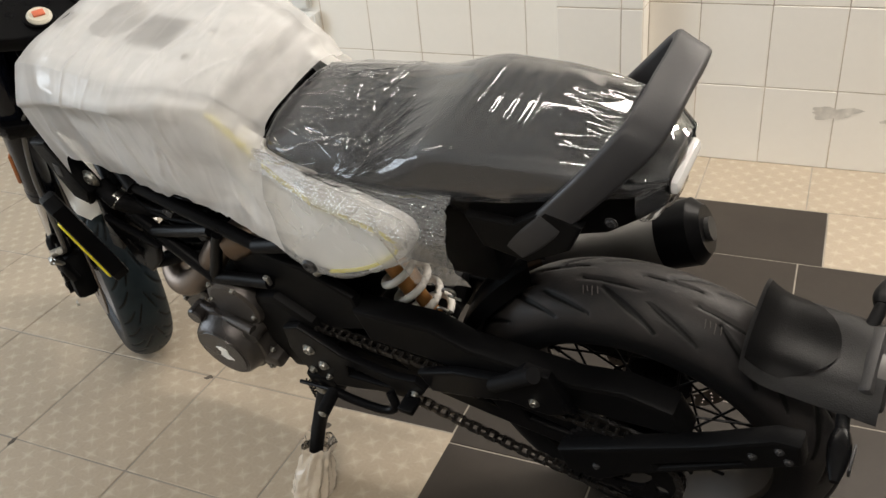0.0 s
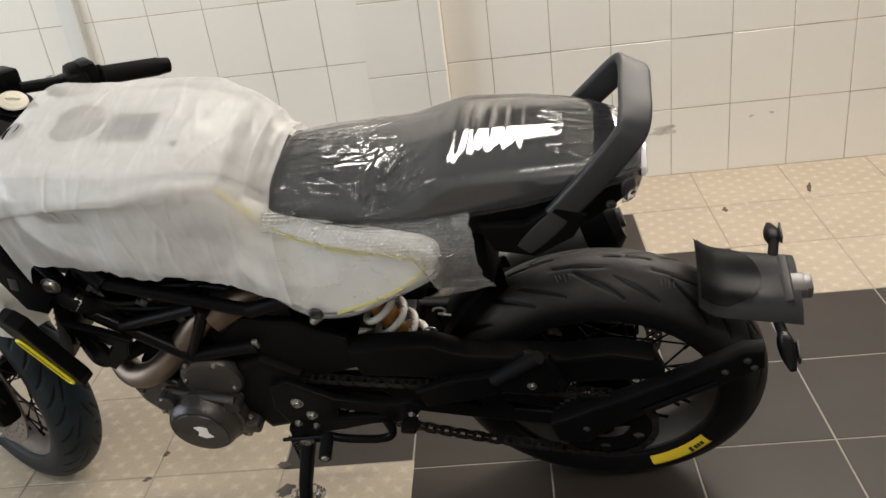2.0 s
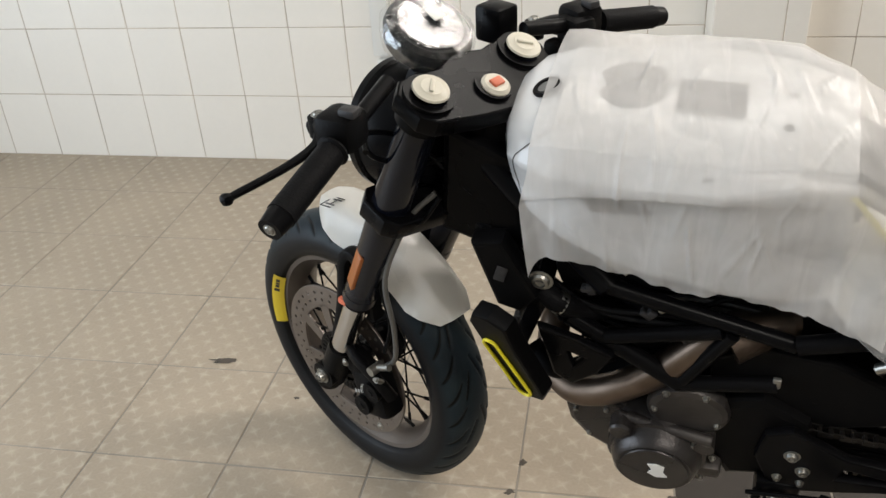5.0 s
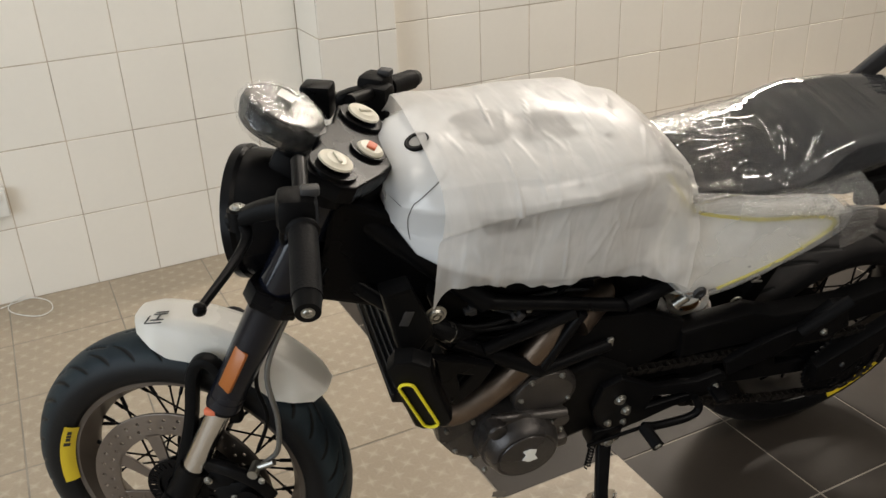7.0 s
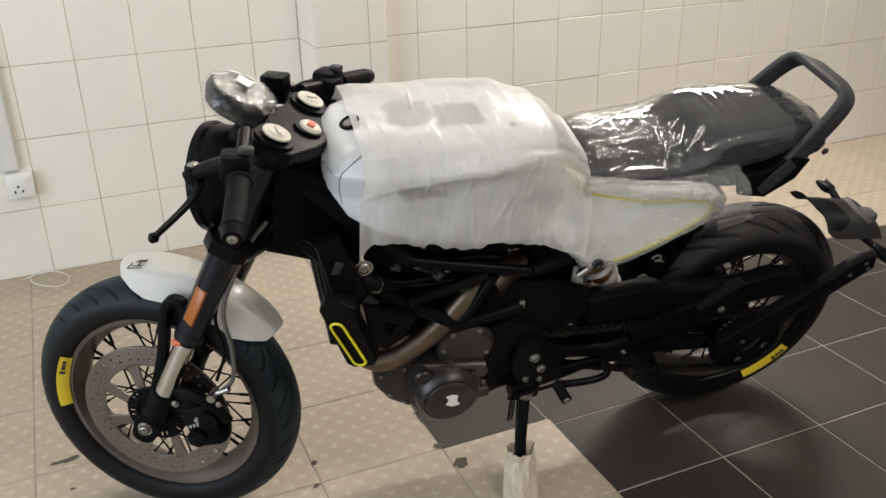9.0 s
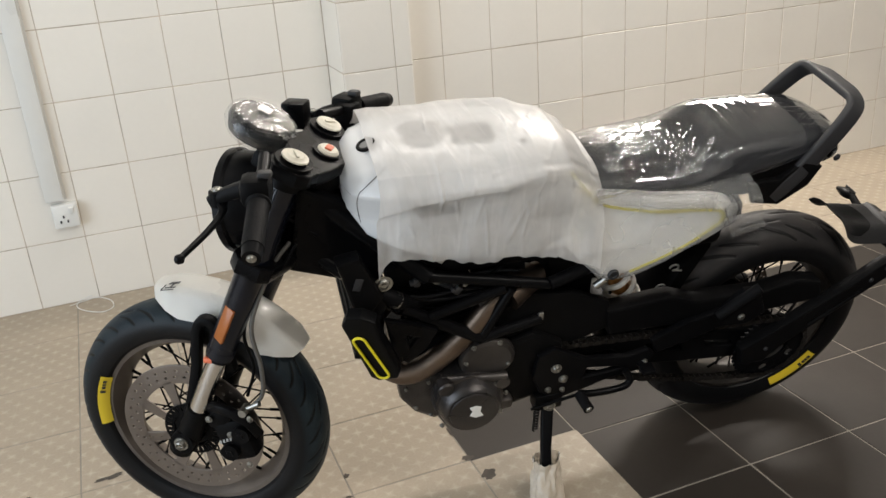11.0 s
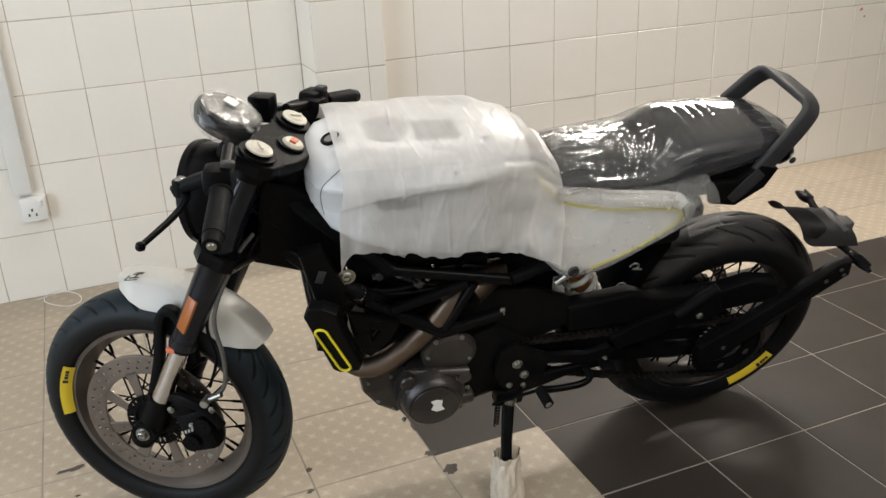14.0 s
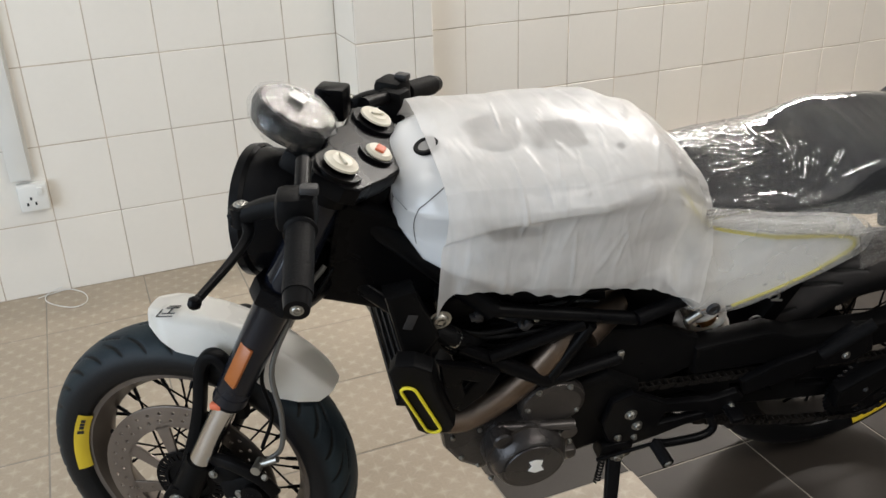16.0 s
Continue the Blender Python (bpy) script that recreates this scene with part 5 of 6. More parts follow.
# rear plate carrier on an arm from the axle
for sgn in (1,):
    y = 0.115 * sgn
    arm = [(0.09, 0.335), (-0.02, 0.402), (-0.15, 0.483), (-0.232, 0.543), (-0.258, 0.546), (-0.262, 0.512), (-0.13, 0.418), (-0.02, 0.340), (0.03, 0.29), (0.08, 0.29)]
    slot = [(-0.06, 0.393), (-0.19, 0.480), (-0.20, 0.470), (-0.07, 0.377)]
    part("carrier_arm", plate([arm, slot], y + 0.026 * sgn, 0.030, 0.006), BLACK, bike, "black plate-carrier arm")
    for bx, bz in ((-0.238, 0.530), (-0.250, 0.512), (-0.205, 0.500), (0.03, 0.33)):
        bolt(bike, (bx, y + 0.041 * sgn, bz), 0.005, (0, sgn, 0), 0.004, GREYP)
rows = []
for i in range(13):
    t = i / 12
    x = -0.165 - 0.17 * t
    z = 0.585 - 0.025 * t + (0.022 * (1 - t / 0.25) ** 2 if t < 0.25 else 0)
    rows.append([Vector((x, 0.082 * u, z - 0.028 * abs(u) ** 4 - 0.012 * math.exp(-((u / 0.5) ** 2)) * math.sin(math.pi * t))) for u in [k / 6 - 1 for k in range(13)]])
fl = rings(rows, cap=False, closed=False)
bmesh.ops.solidify(fl, geom=fl.faces[:], thickness=0.004)
part("rear_mudguard", fl, GREYP, bike, "dark grey plastic rear mudguard plate")
# black sheet laid on the plate, its colour giving the dark of a rounded recess
rows = []
for i in range(9):
    row = []
    for k in range(13):
        u = (k / 6 - 1) * 0.86
        reach = 0.02 + 0.085 * math.sqrt(max(0, 1 - (u / 0.9) ** 2))
        x = -0.170 - reach * i / 8
        t = (-0.165 - x) / 0.17
        z = 0.585 - 0.025 * t + (0.022 * (1 - t / 0.25) ** 2 if t < 0.25 else 0)
        row.append(Vector((x, 0.082 * u, z + 0.0035 - 0.028 * abs(u) ** 4 - 0.012 * math.exp(-((u / 0.5) ** 2)) * math.sin(math.pi * t))))
    rows.append(row)
part("mudguard_recess", rings(rows, cap=False, closed=False), BLACK, bike, "black sheet painting the dark of the plate's rounded recess")
part("plate_bracket", box(0.02, 0.11, 0.05, (-0.322, 0, 0.54), 0.006, Matrix.Rotation(radians(25), 4, "Y")), GREYP, bike)
part("plate_light", join(box(0.04, 0.045, 0.024, (-0.328, 0.008, 0.549), 0.006), box(0.02, 0.036, 0.026, (-0.347, 0.008, 0.547), 0.004)), surface("plate_light_grey", (0.065, 0.062, 0.06), 0.4), bike, "grey plate light")
for sgn in (1, -1):
    a = Vector((-0.292, 0.066, 0.530)) if sgn > 0 else Vector((-0.298, -0.062, 0.548))
    e = a + (Vector((-0.008, 0.035, 0.0)) if sgn > 0 else Vector((-0.01, -0.035, 0.005)))
    tip = a + (Vector((-0.014, 0.106, -0.004)) if sgn > 0 else Vector((-0.008, -0.09, -0.004)))
    part("indicator_stalk", rod(a - Vector((0, 0.02 * sgn, 0)), e, 0.009, 14), RUBBER, bike)
    ind = part("indicator", sweep(smooth_path([e, e.lerp(tip, 0.5), tip], 6), lambda t: round_rect(0.036 * (0.55 + 0.9 * t * (1 - t) * 2) * (1 - 0.45 * t), 0.028 * (0.6 + 0.8 * t * (1 - t) * 2) * (1 - 0.5 * t), 0.45)), SATIN, bike, "black pointed turn indicator")
    part("indicator_lens", box(0.004, 0.04, 0.016, e.lerp(tip, 0.5) + Vector((-0.016, 0, 0)), 0.0015), GREYP, ind)

# ---- tank, panels, seat ----


TANK = [(1.012, 0.924, 0.045, 0.900, 0.04, 0.875), (1.0, 0.943, 0.085, 0.900, 0.072, 0.845), (0.975, 0.959, 0.112, 0.904, 0.098, 0.81), (0.93, 0.964, 0.136, 0.911, 0.119, 0.785), (0.87, 0.960, 0.152, 0.917, 0.133, 0.765), (0.80, 0.956, 0.162, 0.924, 0.142, 0.75), (0.72, 0.953, 0.166, 0.929, 0.149, 0.74), (0.64, 0.950, 0.146, 0.936, 0.146, 0.735), (0.57, 0.932, 0.122, 0.916, 0.130, 0.73), (0.51, 0.890, 0.112, 0.862, 0.120, 0.735), (0.46, 0.878, 0.108, 0.838, 0.112, 0.75)]


def tank_at(x):
    for a, b in zip(TANK, TANK[1:]):
        if b[0] <= x <= a[0]:
            t = (x - b[0]) / (a[0] - b[0])
            return [q + (p - q) * t for p, q in zip(a, b)]
    return list(TANK[0] if x > TANK[0][0] else TANK[-1])


def tank_half(s, grow=0.0, low=None, loose=False):
    x, zt, w, zr, wb, zb = s
    w, wb, zt = w + grow, wb + grow, zt + grow
    low = zb if low is None else low
    if loose:
        # a sheet draped over the ridge bridges the hollow below it
        g = min(1, max(0, (x - 0.66) / 0.09))
        mid = (1 - 0.62 * g) * (0.55 * w + 0.45 * wb) + 0.62 * g * (0.2 * w + 0.8 * wb)
        return [(0.0, zt), (0.5 * w, zt - 0.003), (0.76 * w, zt - 0.011), (0.84 * w, zt - 0.020), (w, zr - 0.004), (mid, zr - 0.04 + 0.018 * g), (wb + 0.002, zr - 0.085 + 0.02 * g), (wb, (zr + low) / 2 - 0.035), (wb * 0.97, low)]
    return [(0.0, zt), (0.5 * w, zt - 0.004), (0.80 * w, zt - 0.018), (0.95 * w, zt - 0.040), (w, zr), (0.965 * w, zr - 0.014), (wb * 1.0, zr - 0.05), (wb, (zr + low) / 2 - 0.02), (wb * 0.97, low)]


rr = []
for s in TANK[:9]:
    half = tank_half(s) + [(s[4] * 0.7, s[5] - 0.008), (0.0, s[5] - 0.01)]
    h = smooth_path([(s[0], y, z) for y, z in half], 4)
    rr.append([Vector((s[0], -p.y, p.z)) for p in h[-2:0:-1]] + h)
DULL = surface("grey_print_and_recess", (0.13, 0.13, 0.13), 0.4)
part("fuel_tank", rings(rr), WHITE, bike, "gloss white fuel tank", angle=50)
LOCK = Matrix.Translation((0.956, 0.017, 0.9638)) @ Matrix.Rotation(radians(19), 4, "Y")
lock = part("tank_lock", lathe([(0.012, 0.0), (0.013, 0.0025), (0.018, 0.003), (0.020, 0.0015), (0.0205, -0.002)], 32, "z"), SATIN, bike, "black round filler lock", m=LOCK)
part("lock_face", lathe([(0.0, 0.001), (0.0125, 0.001), (0.0128, -0.002)], 24, "z"), surface("lock_steel", (0.22, 0.22, 0.22), 0.4, 0.6), lock, m=LOCK)
part("tank_cap", lathe([(0.0, 0.006), (0.045, 0.006), (0.05, 0.003), (0.05, 0.0)], 36, "z"), DULL, bike, "grey filler cap under the sheet", m=Matrix.Translation((0.850, -0.006, 0.9555)) @ Matrix.Rotation(radians(1.5), 4, "Y"))
part("warning_label", box(0.085, 0.07, 0.001, (0.745, 0.010, 0.9565), 0.0003, Matrix.Rotation(radians(-2), 4, "Y")), DULL, bike, "grey printed label")
for bx, by in ((0.652, 0.053), (0.648, -0.012), (0.925, 0.075)):
    bolt(bike, (bx, by, tank_at(bx)[1] - (0.004 if by < 0.06 else 0.012)), 0.007, (0, 0, 1), 0.004, SATIN)
for sgn in (1, -1):
    # the badge panel's grey puts the shade of its recess into the colour
    part("tank_badge_panel", plate([[(0.888, 0.884), (0.885, 0.905), (0.82, 0.918), (0.735, 0.928), (0.727, 0.920), (0.75, 0.885), (0.80, 0.868), (0.878, 0.866)]], 0.1360 * sgn, 0.012, 0.004), DULL, bike, "tank badge panel, coloured grey for its shaded recess")
    for k in range(7):
        part("badge_bar", box(0.008, 0.001, 0.011 if k in (0, 4) else 0.007, (0.872 - 0.0125 * k, 0.1425 * sgn, 0.899 + 0.0012 * k), 0.0002), surface("grey_lettering", (0.2, 0.2, 0.2), 0.5) if k == 0 and sgn > 0 else bpy.data.materials["grey_lettering"], bike)
    bolt(bike, (0.955, 0.135 * sgn, 0.712), 0.014, (0, sgn, 0), 0.008)

seam = []
for p in smooth_path([(0.931, 0, 0.956), (0.956, 0, 0.941), (0.978, 0, 0.921), (0.989, 0, 0.900), (0.990, 0, 0.868), (0.985, 0, 0.835)], 6):
    hv = smooth_path([(p.x, y, z) for y, z in tank_half(tank_at(p.x), 0.0008)], 14)
    q = min((h for h in hv if h.y > 0.04), key=lambda h: abs(h.z - p.z))
    seam.append(Vector((p.x, q.y, q.z)))
part("panel_seam", tube(seam[::3], 0.0008, 6, 4), DULL, bike)
for k in range(9):
    part("label_bar", box(0.004 + 0.003 * (k % 3 == 0), 0.052, 0.001, (0.782 - 0.0092 * k, 0.010, 0.9588 - 0.0003 * k), 0.0003, Matrix.Rotation(radians(-2), 4, "Y")), INK, bike)

# side panels with a yellow line


def panel_y(x, z):
    """How far out the side panel stands: it draws in towards the tank and flares behind."""
    t = min(1, max(0, (0.48 - x) / 0.25))
    return 0.147 + 0.030 * t * t * (3 - 2 * t) - 0.027 * min(1, max(0, (x - 0.40) / 0.10)) * min(1, max(0, (z - 0.72) / 0.10))


def skin(upper, lower, sgn, out=0.0, roll=0.03, edge=0.09, n=48, m=24, wob=0.0, cells=0.0):
    """A curved panel between two edge lines in the side view, its edges rolled inwards."""
    up, lo = [smooth_path([(x, 0, z) for x, z in e], 12) for e in (upper, lower)]

    def pick(e, t):
        f = t * (len(e) - 1)
        j = min(len(e) - 2, int(f))
        return e[j].lerp(e[j + 1], f - j)

    rows = []
    for i in range(n + 1):
        a, b = pick(up, i / n), pick(lo, i / n)
        row = []
        for k in range(m + 1):
            v = 0.5 - 0.5 * math.cos(math.pi * k / m)
            p = a.lerp(b, v)
            e = max(0, 1 - min(v, 1 - v) / edge, 1 - (1 - i / n) / 0.07)
            y = panel_y(p.x, p.z) + out - roll * (1 - math.sqrt(max(0, 1 - e * e)))
            y += wob * noise.noise(Vector((p.x * 22, p.z * 22, 2.0 + sgn)))
            if cells:
                y += cells * cell(p.x, p.z)
            row.append(Vector((p.x, sgn * y, p.z)))
        rows.append(row)
    return rows


UPPER = [(0.552, 0.868), (0.535, 0.857), (0.515, 0.846), (0.465, 0.836), (0.38, 0.832), (0.32, 0.831), (0.265, 0.824), (0.240, 0.814), (0.231, 0.801)]
LOWER = [(0.625, 0.86), (0.60, 0.77), (0.55, 0.70), (0.50, 0.650), (0.465, 0.634), (0.40, 0.650), (0.312, 0.712), (0.25, 0.757), (0.233, 0.782)]
for sgn in (1, -1):
    part("side_panel", rings(skin(UPPER, LOWER, sgn), cap=False, closed=False), PANEL, bike, "white plastic side panel with yellow line", angle=70)
    part("panel_bolt", lathe([(0.0, 0.004), (0.005, 0.004), (0.006, 0.006), (0.011, 0.006), (0.013, 0.003), (0.013, 0.0)], 20, "y"), GREYP, bike, "dull round panel bolt", m=Matrix.Translation((0.468, 0.153 * sgn, 0.653)) @ Matrix.Rotation(0 if sgn > 0 else math.pi, 4, "Z"))
yl = smooth_path([(0.575, 0, 0.908), (0.560, 0, 0.888), (0.540, 0, 0.862), (0.515, 0, 0.830), (0.480, 0, 0.812), (0.38, 0, 0.804), (0.325, 0, 0.805), (0.278, 0, 0.802), (0.257, 0, 0.793), (0.252, 0, 0.782), (0.261, 0, 0.766), (0.311, 0, 0.722), (0.37, 0, 0.682), (0.43, 0, 0.650)], 5)
part("yellow_line", sweep([Vector((p.x, panel_y(p.x, p.z) + 0.001, p.z)) for p in yl], lambda t: [(-0.002, -0.0045 + 0.002 * t), (0.002, -0.0045 + 0.002 * t), (0.002, 0.0045 - 0.002 * t), (-0.002, 0.0045 - 0.002 * t)], Vector((0, 1, 0))), YELLOW, bike, "thin yellow line on the panel")
part("panel_bracket", rod((0.492, 0.128, 0.604), (0.472, 0.132, 0.624), 0.0085, 12), ZINC, bike, "bright metal panel bracket")

SEAT = [(0.535, 0.852, 0.085, 0.828), (0.50, 0.868, 0.105, 0.826), (0.44, 0.873, 0.116, 0.824), (0.36, 0.874, 0.126, 0.824), (0.29, 0.877, 0.130, 0.827), (0.262, 0.883, 0.130, 0.830), (0.228, 0.897, 0.127, 0.834), (0.18, 0.902, 0.123, 0.838), (0.10, 0.904, 0.115, 0.847), (0.04, 0.902, 0.104, 0.855), (-0.005, 0.896, 0.095, 0.859), (-0.045, 0.882, 0.082, 0.860), (-0.075, 0.864, 0.055, 0.858)]


def seat_at(x):
    for a, b in zip(SEAT, SEAT[1:]):
        if b[0] <= x <= a[0]:
            t = (x - b[0]) / (a[0] - b[0])
            t = t * t * (3 - 2 * t) if a[1] < b[1] - 0.012 else t
            return [q + (p - q) * t for p, q in zip(a, b)]
    return list(SEAT[0] if x > SEAT[0][0] else SEAT[-1])


def seat_half(x, grow=0.0, rib=1.0):
    _, zt, w, zb = seat_at(x)
    if grow and 0.185 < x < 0.325:
        t = (0.325 - x) / 0.14
        zt = 0.8755 + 0.0265 * t * t * (3 - 2 * t)
    zt, w, zb = zt + grow, w + grow, zb - grow
    hump = min(1, max(0, (0.325 - x) / 0.14 if grow else (0.262 - x) / 0.034))
    hump = hump * hump * (3 - 2 * hump)
    dz = zt - zb
    # the pillion part is flat with a crease along its shoulder, the rider's part falls away softly
    flat = [(0.0, zt), (0.5 * w, zt - 0.002), (0.76 * w, zt - 0.006), (0.86 * w, zt - 0.014), (0.92 * w, zt - 0.45 * dz), (0.975 * w, zt - 0.75 * dz), (0.97 * w, zb)]
    soft = [(0.0, zt), (0.45 * w, zt - 0.003), (0.74 * w, zt - 0.011), (0.90 * w, zt - 0.40 * dz), (0.985 * w, zt - 0.62 * dz), (w, zt - 0.82 * dz), (0.97 * w, zb)]
    out = []
    for (a, b), (c, d) in zip(soft, flat):
        y, z = a + (c - a) * hump, b + (d - b) * hump
        if 0.10 < x < 0.222:
            z -= rib * 0.0016 * (0.5 + 0.5 * math.sin((x - 0.10) / 0.0244 * 2 * math.pi)) ** 2 * max(0, 1 - (y / (0.74 * w)) ** 2)
        out.append((y, z))
    return out


rr = []
for i in range(150):
    x = 0.535 - 0.61 * i / 149
    h = smooth_path([(x, y, z) for y, z in seat_half(x)], 4)
    zb = seat_at(x)[3]
    rr.append([Vector((x, -p.y, p.z)) for p in h[:0:-1]] + h)
part("seat", rings(rr), surface("seat_vinyl", (0.014, 0.014, 0.015), 0.45, bump=0.35, grain=400), bike, "black vinyl seat with a ribbed pillion hump", angle=60)
# tail under the seat
rr = []
for x, w, zt, zb in ((0.22, 0.10, 0.838, 0.77), (0.16, 0.117, 0.842, 0.765), (0.08, 0.108, 0.852, 0.762), (0.0, 0.088, 0.860, 0.775), (-0.04, 0.068, 0.860, 0.795), (-0.075, 0.05, 0.855, 0.82)):
    rr.append([Vector((x, y * w, z)) for y, z in ((-1, zt - 0.01), (-0.95, zt), (0.95, zt), (1, zt - 0.01), (0.96, (zt + zb) / 2), (0.8, zb), (-0.8, zb), (-0.96, (zt + zb) / 2))])
part("tail_unit", rings(rr), BLACK, bike, "black tail moulding under the seat")
part("tail_light", box(0.03, 0.09, 0.022, (-0.07, 0, 0.842), 0.008), LENS, bike, "clear tail light")
rail = []
for p in ((0.105, 0.118, 0.765), (0.065, 0.119, 0.809), (0.0, 0.112, 0.882), (-0.045, 0.101, 0.935), (-0.062, 0.084, 0.953), (-0.067, 0.05, 0.959), (-0.067, 0.0, 0.960)):
    rail.append(Vector(p))
rail = smooth_path(rail + [Vector((p.x, -p.y, p.z)) for p in rail[-2::-1]], 5)
rows = []
for i, p in enumerate(rail):
    t = (rail[min(i + 1, len(rail) - 1)] - rail[max(i - 1, 0)]).normalized()
    k = i / (len(rail) - 1)
    mid = 1 - abs(2 * k - 1)
    # the flat of the bar lies down behind
    wide = Vector((0.74, 0, 0.67)).lerp(Vector((0.97, 0, 0.22)), min(1, max(0, (mid - 0.55) / 0.3)))
    wide = (wide - t * wide.dot(t)).normalized()
    thin = t.cross(wide).normalized()
    h = 0.034 + 0.014 * math.sin(math.pi * k) ** 0.6
    rows.append([p + wide * b + thin * a for a, b in round_rect(0.017, h, 0.35, 3)])
part("grab_rail", rings(rows), surface("rail_black_coat", (0.024, 0.024, 0.026), 0.46, bump=0.08, spec=0.35, grain=500), bike, "dark grey cast grab rail loop", angle=40)
for sgn in (1, -1):
    part("rail_foot", plate([[(0.165, 0.81), (0.15, 0.765), (0.09, 0.752), (0.03, 0.79), (0.01, 0.83), (0.05, 0.845), (0.10, 0.81)]], 0.118 * sgn, 0.016, 0.004), BLACK, bike)
    bolt(bike, (-0.03, 0.118 * sgn, 0.845), 0.006, (0, sgn, 0), 0.004, GREYP)

# ---- wrapping on the motorcycle ----


def sheet(rows, amount, scale, seed, fine=0.0, split=0):
    bm = rings(rows, cap=False, closed=False)
    if split:
        bmesh.ops.subdivide_edges(bm, edges=bm.edges[:], cuts=split, use_grid_fill=True)
    crumple(bm, amount, scale, seed, fine)
    bm.transform(BIKE)
    return bm


rf = random.Random(23)
folds = [(rf.uniform(0.55, 0.93), rf.uniform(-0.10, 0.20), math.pi / 2 + rf.uniform(-0.5, 0.5), rf.uniform(0.04, 0.14), rf.uniform(0.0022, 0.0045), rf.uniform(0.0010, 0.0028)) for k in range(30)]
rows = []
for i in range(160):
    x = 0.955 - 0.453 * i / 159
    s = tank_at(x)
    s[0] = x
    back = min(1, max(0, (0.68 - x) / 0.09))
    s[4] += (0.150 - s[4]) * back
    end = min(1, max(0, (0.532 - x) / 0.03))
    sx = seat_at(x)
    s[1] += (sx[1] + 0.008 - s[1]) * end
    # ahead it hangs straight from the ledge like a curtain
    fore = min(1, max(0, (x - 0.80) / 0.11))
    s[2] += (0.157 - s[2]) * fore
    s[4] += (0.152 - s[4]) * fore
    s[2] += (sx[2] + 0.001 - s[2]) * end
    rag = 0.014 * noise.noise(Vector((x * 14, 3.3, 0))) + 0.008 * noise.noise(Vector((x * 45, 1.3, 0))) + 0.011 * min(1, max(0, (x - 0.60) / 0.06))
    low = s[5] - 0.012 + rag
    if x > 0.925:
        low -= 0.066 * ((x - 0.925) / 0.03) ** 1.5
    if x < 0.60:
        low = 0.726 - (0.60 - x) * 0.52 + rag * 0.4
    row = []
    for sg in (-1, 1):
        h = smooth_path([(x, y, z) for y, z in tank_half(s, 0.009, low, True)], 6)
        h = [Vector((x, sg * p.y, p.z)) for p in h]
        row += h[:0:-1] if sg < 0 else h
    # drawn creases over the top and sides
    for p in row:
        cr = 0.0
        for fx, fy, q, le, w, amp in folds:
            dx, dv = p.x - fx, (p.y if abs(p.y) < 0.13 else math.copysign(0.13 + 0.93 - p.z, p.y)) - fy
            al, ac = dx * math.cos(q) + dv * math.sin(q), -dx * math.sin(q) + dv * math.cos(q)
            if 0 < al < le and abs(ac) < 3 * w:
                cr += amp * math.exp(-(ac / w) ** 2) * min(1, 4 * al / le, 4 * (le - al) / le)
        if cr:
            k = min(1, abs(p.y) / 0.15) ** 3
            p.z += cr * (1 - k)
            p.y += math.copysign(cr * k, p.y)
    # shallow hanging folds down the sides
    for p in row:
        p.x += 0.012 * fore * min(1, max(0, (0.93 - p.z) / 0.05))
        if back and p.z < s[3] - 0.02:
            deep = back * min(1, (s[3] - 0.02 - p.z) / 0.11)
            p.y += math.copysign(deep, p.y) * (panel_y(p.x, p.z) + 0.010 - abs(p.y))
        down = min(1, max(0, (s[1] - p.z) / 0.12))
        p.y += math.copysign(1, p.y) * down * (0.0035 * noise.noise(Vector((p.x * 30 + p.z * 8, 0.7, p.y))) + 0.0020 * (0.25 - abs(noise.noise(Vector((p.x * 46 - p.z * 6, 2.7, p.z * 2 + p.y))))))
    rows.append(row)
tagged(part("foam_sheet", sheet(rows, 0.0022, 12, 1.7, 0.1, 1), FOAM, angle=60, core=BIKE @ Vector((0.75, 0, 0.80))), "milky foam sheet wrapped round the fuel tank", "packing sheet")
BUBBLE = film("bubble_wrap", 3.2, rough=0.08, bump=0.12, scale=60, milky=0.15, white=(0.85, 0.86, 0.86), patchy=0.04)
FOAMW = film("white_foam_padding", 0.5, rough=0.2, bump=0.15, scale=30, milky=0.30, patchy=0.05, white=(0.86, 0.86, 0.85))


def cell(u, v, pitch=0.0088):
    """Height from 0 to 1 of the nearest air cell of a hexagonal grid."""
    row = round(v / (pitch * 0.866))
    off = 0.5 * pitch * (row % 2)
    col = round((u - off) / pitch)
    d = math.hypot(u - off - col * pitch, v - row * pitch * 0.866) / (pitch * 0.46)
    return math.sqrt(max(0.0, 1 - d * d))


pad_u = [(0.53, 0.864), (0.512, 0.850), (0.465, 0.841), (0.38, 0.837), (0.32, 0.836), (0.262, 0.829), (0.234, 0.818), (0.224, 0.801)]
pad_l = [(0.55, 0.70), (0.50, 0.645), (0.465, 0.628), (0.40, 0.642), (0.312, 0.704), (0.25, 0.749), (0.235, 0.762), (0.226, 0.780)]
tagged(part("panel_padding", sheet(skin(pad_u, pad_l, 1, 0.0065, 0.02, n=190, m=84, wob=0.0012, cells=0.0004), 0.0006, 20, 3.1, 0.2), FOAMW, angle=70, core=BIKE @ Vector((0.4, 0, 0.75))), "thin white foam padding over the side panel", "packing sheet")
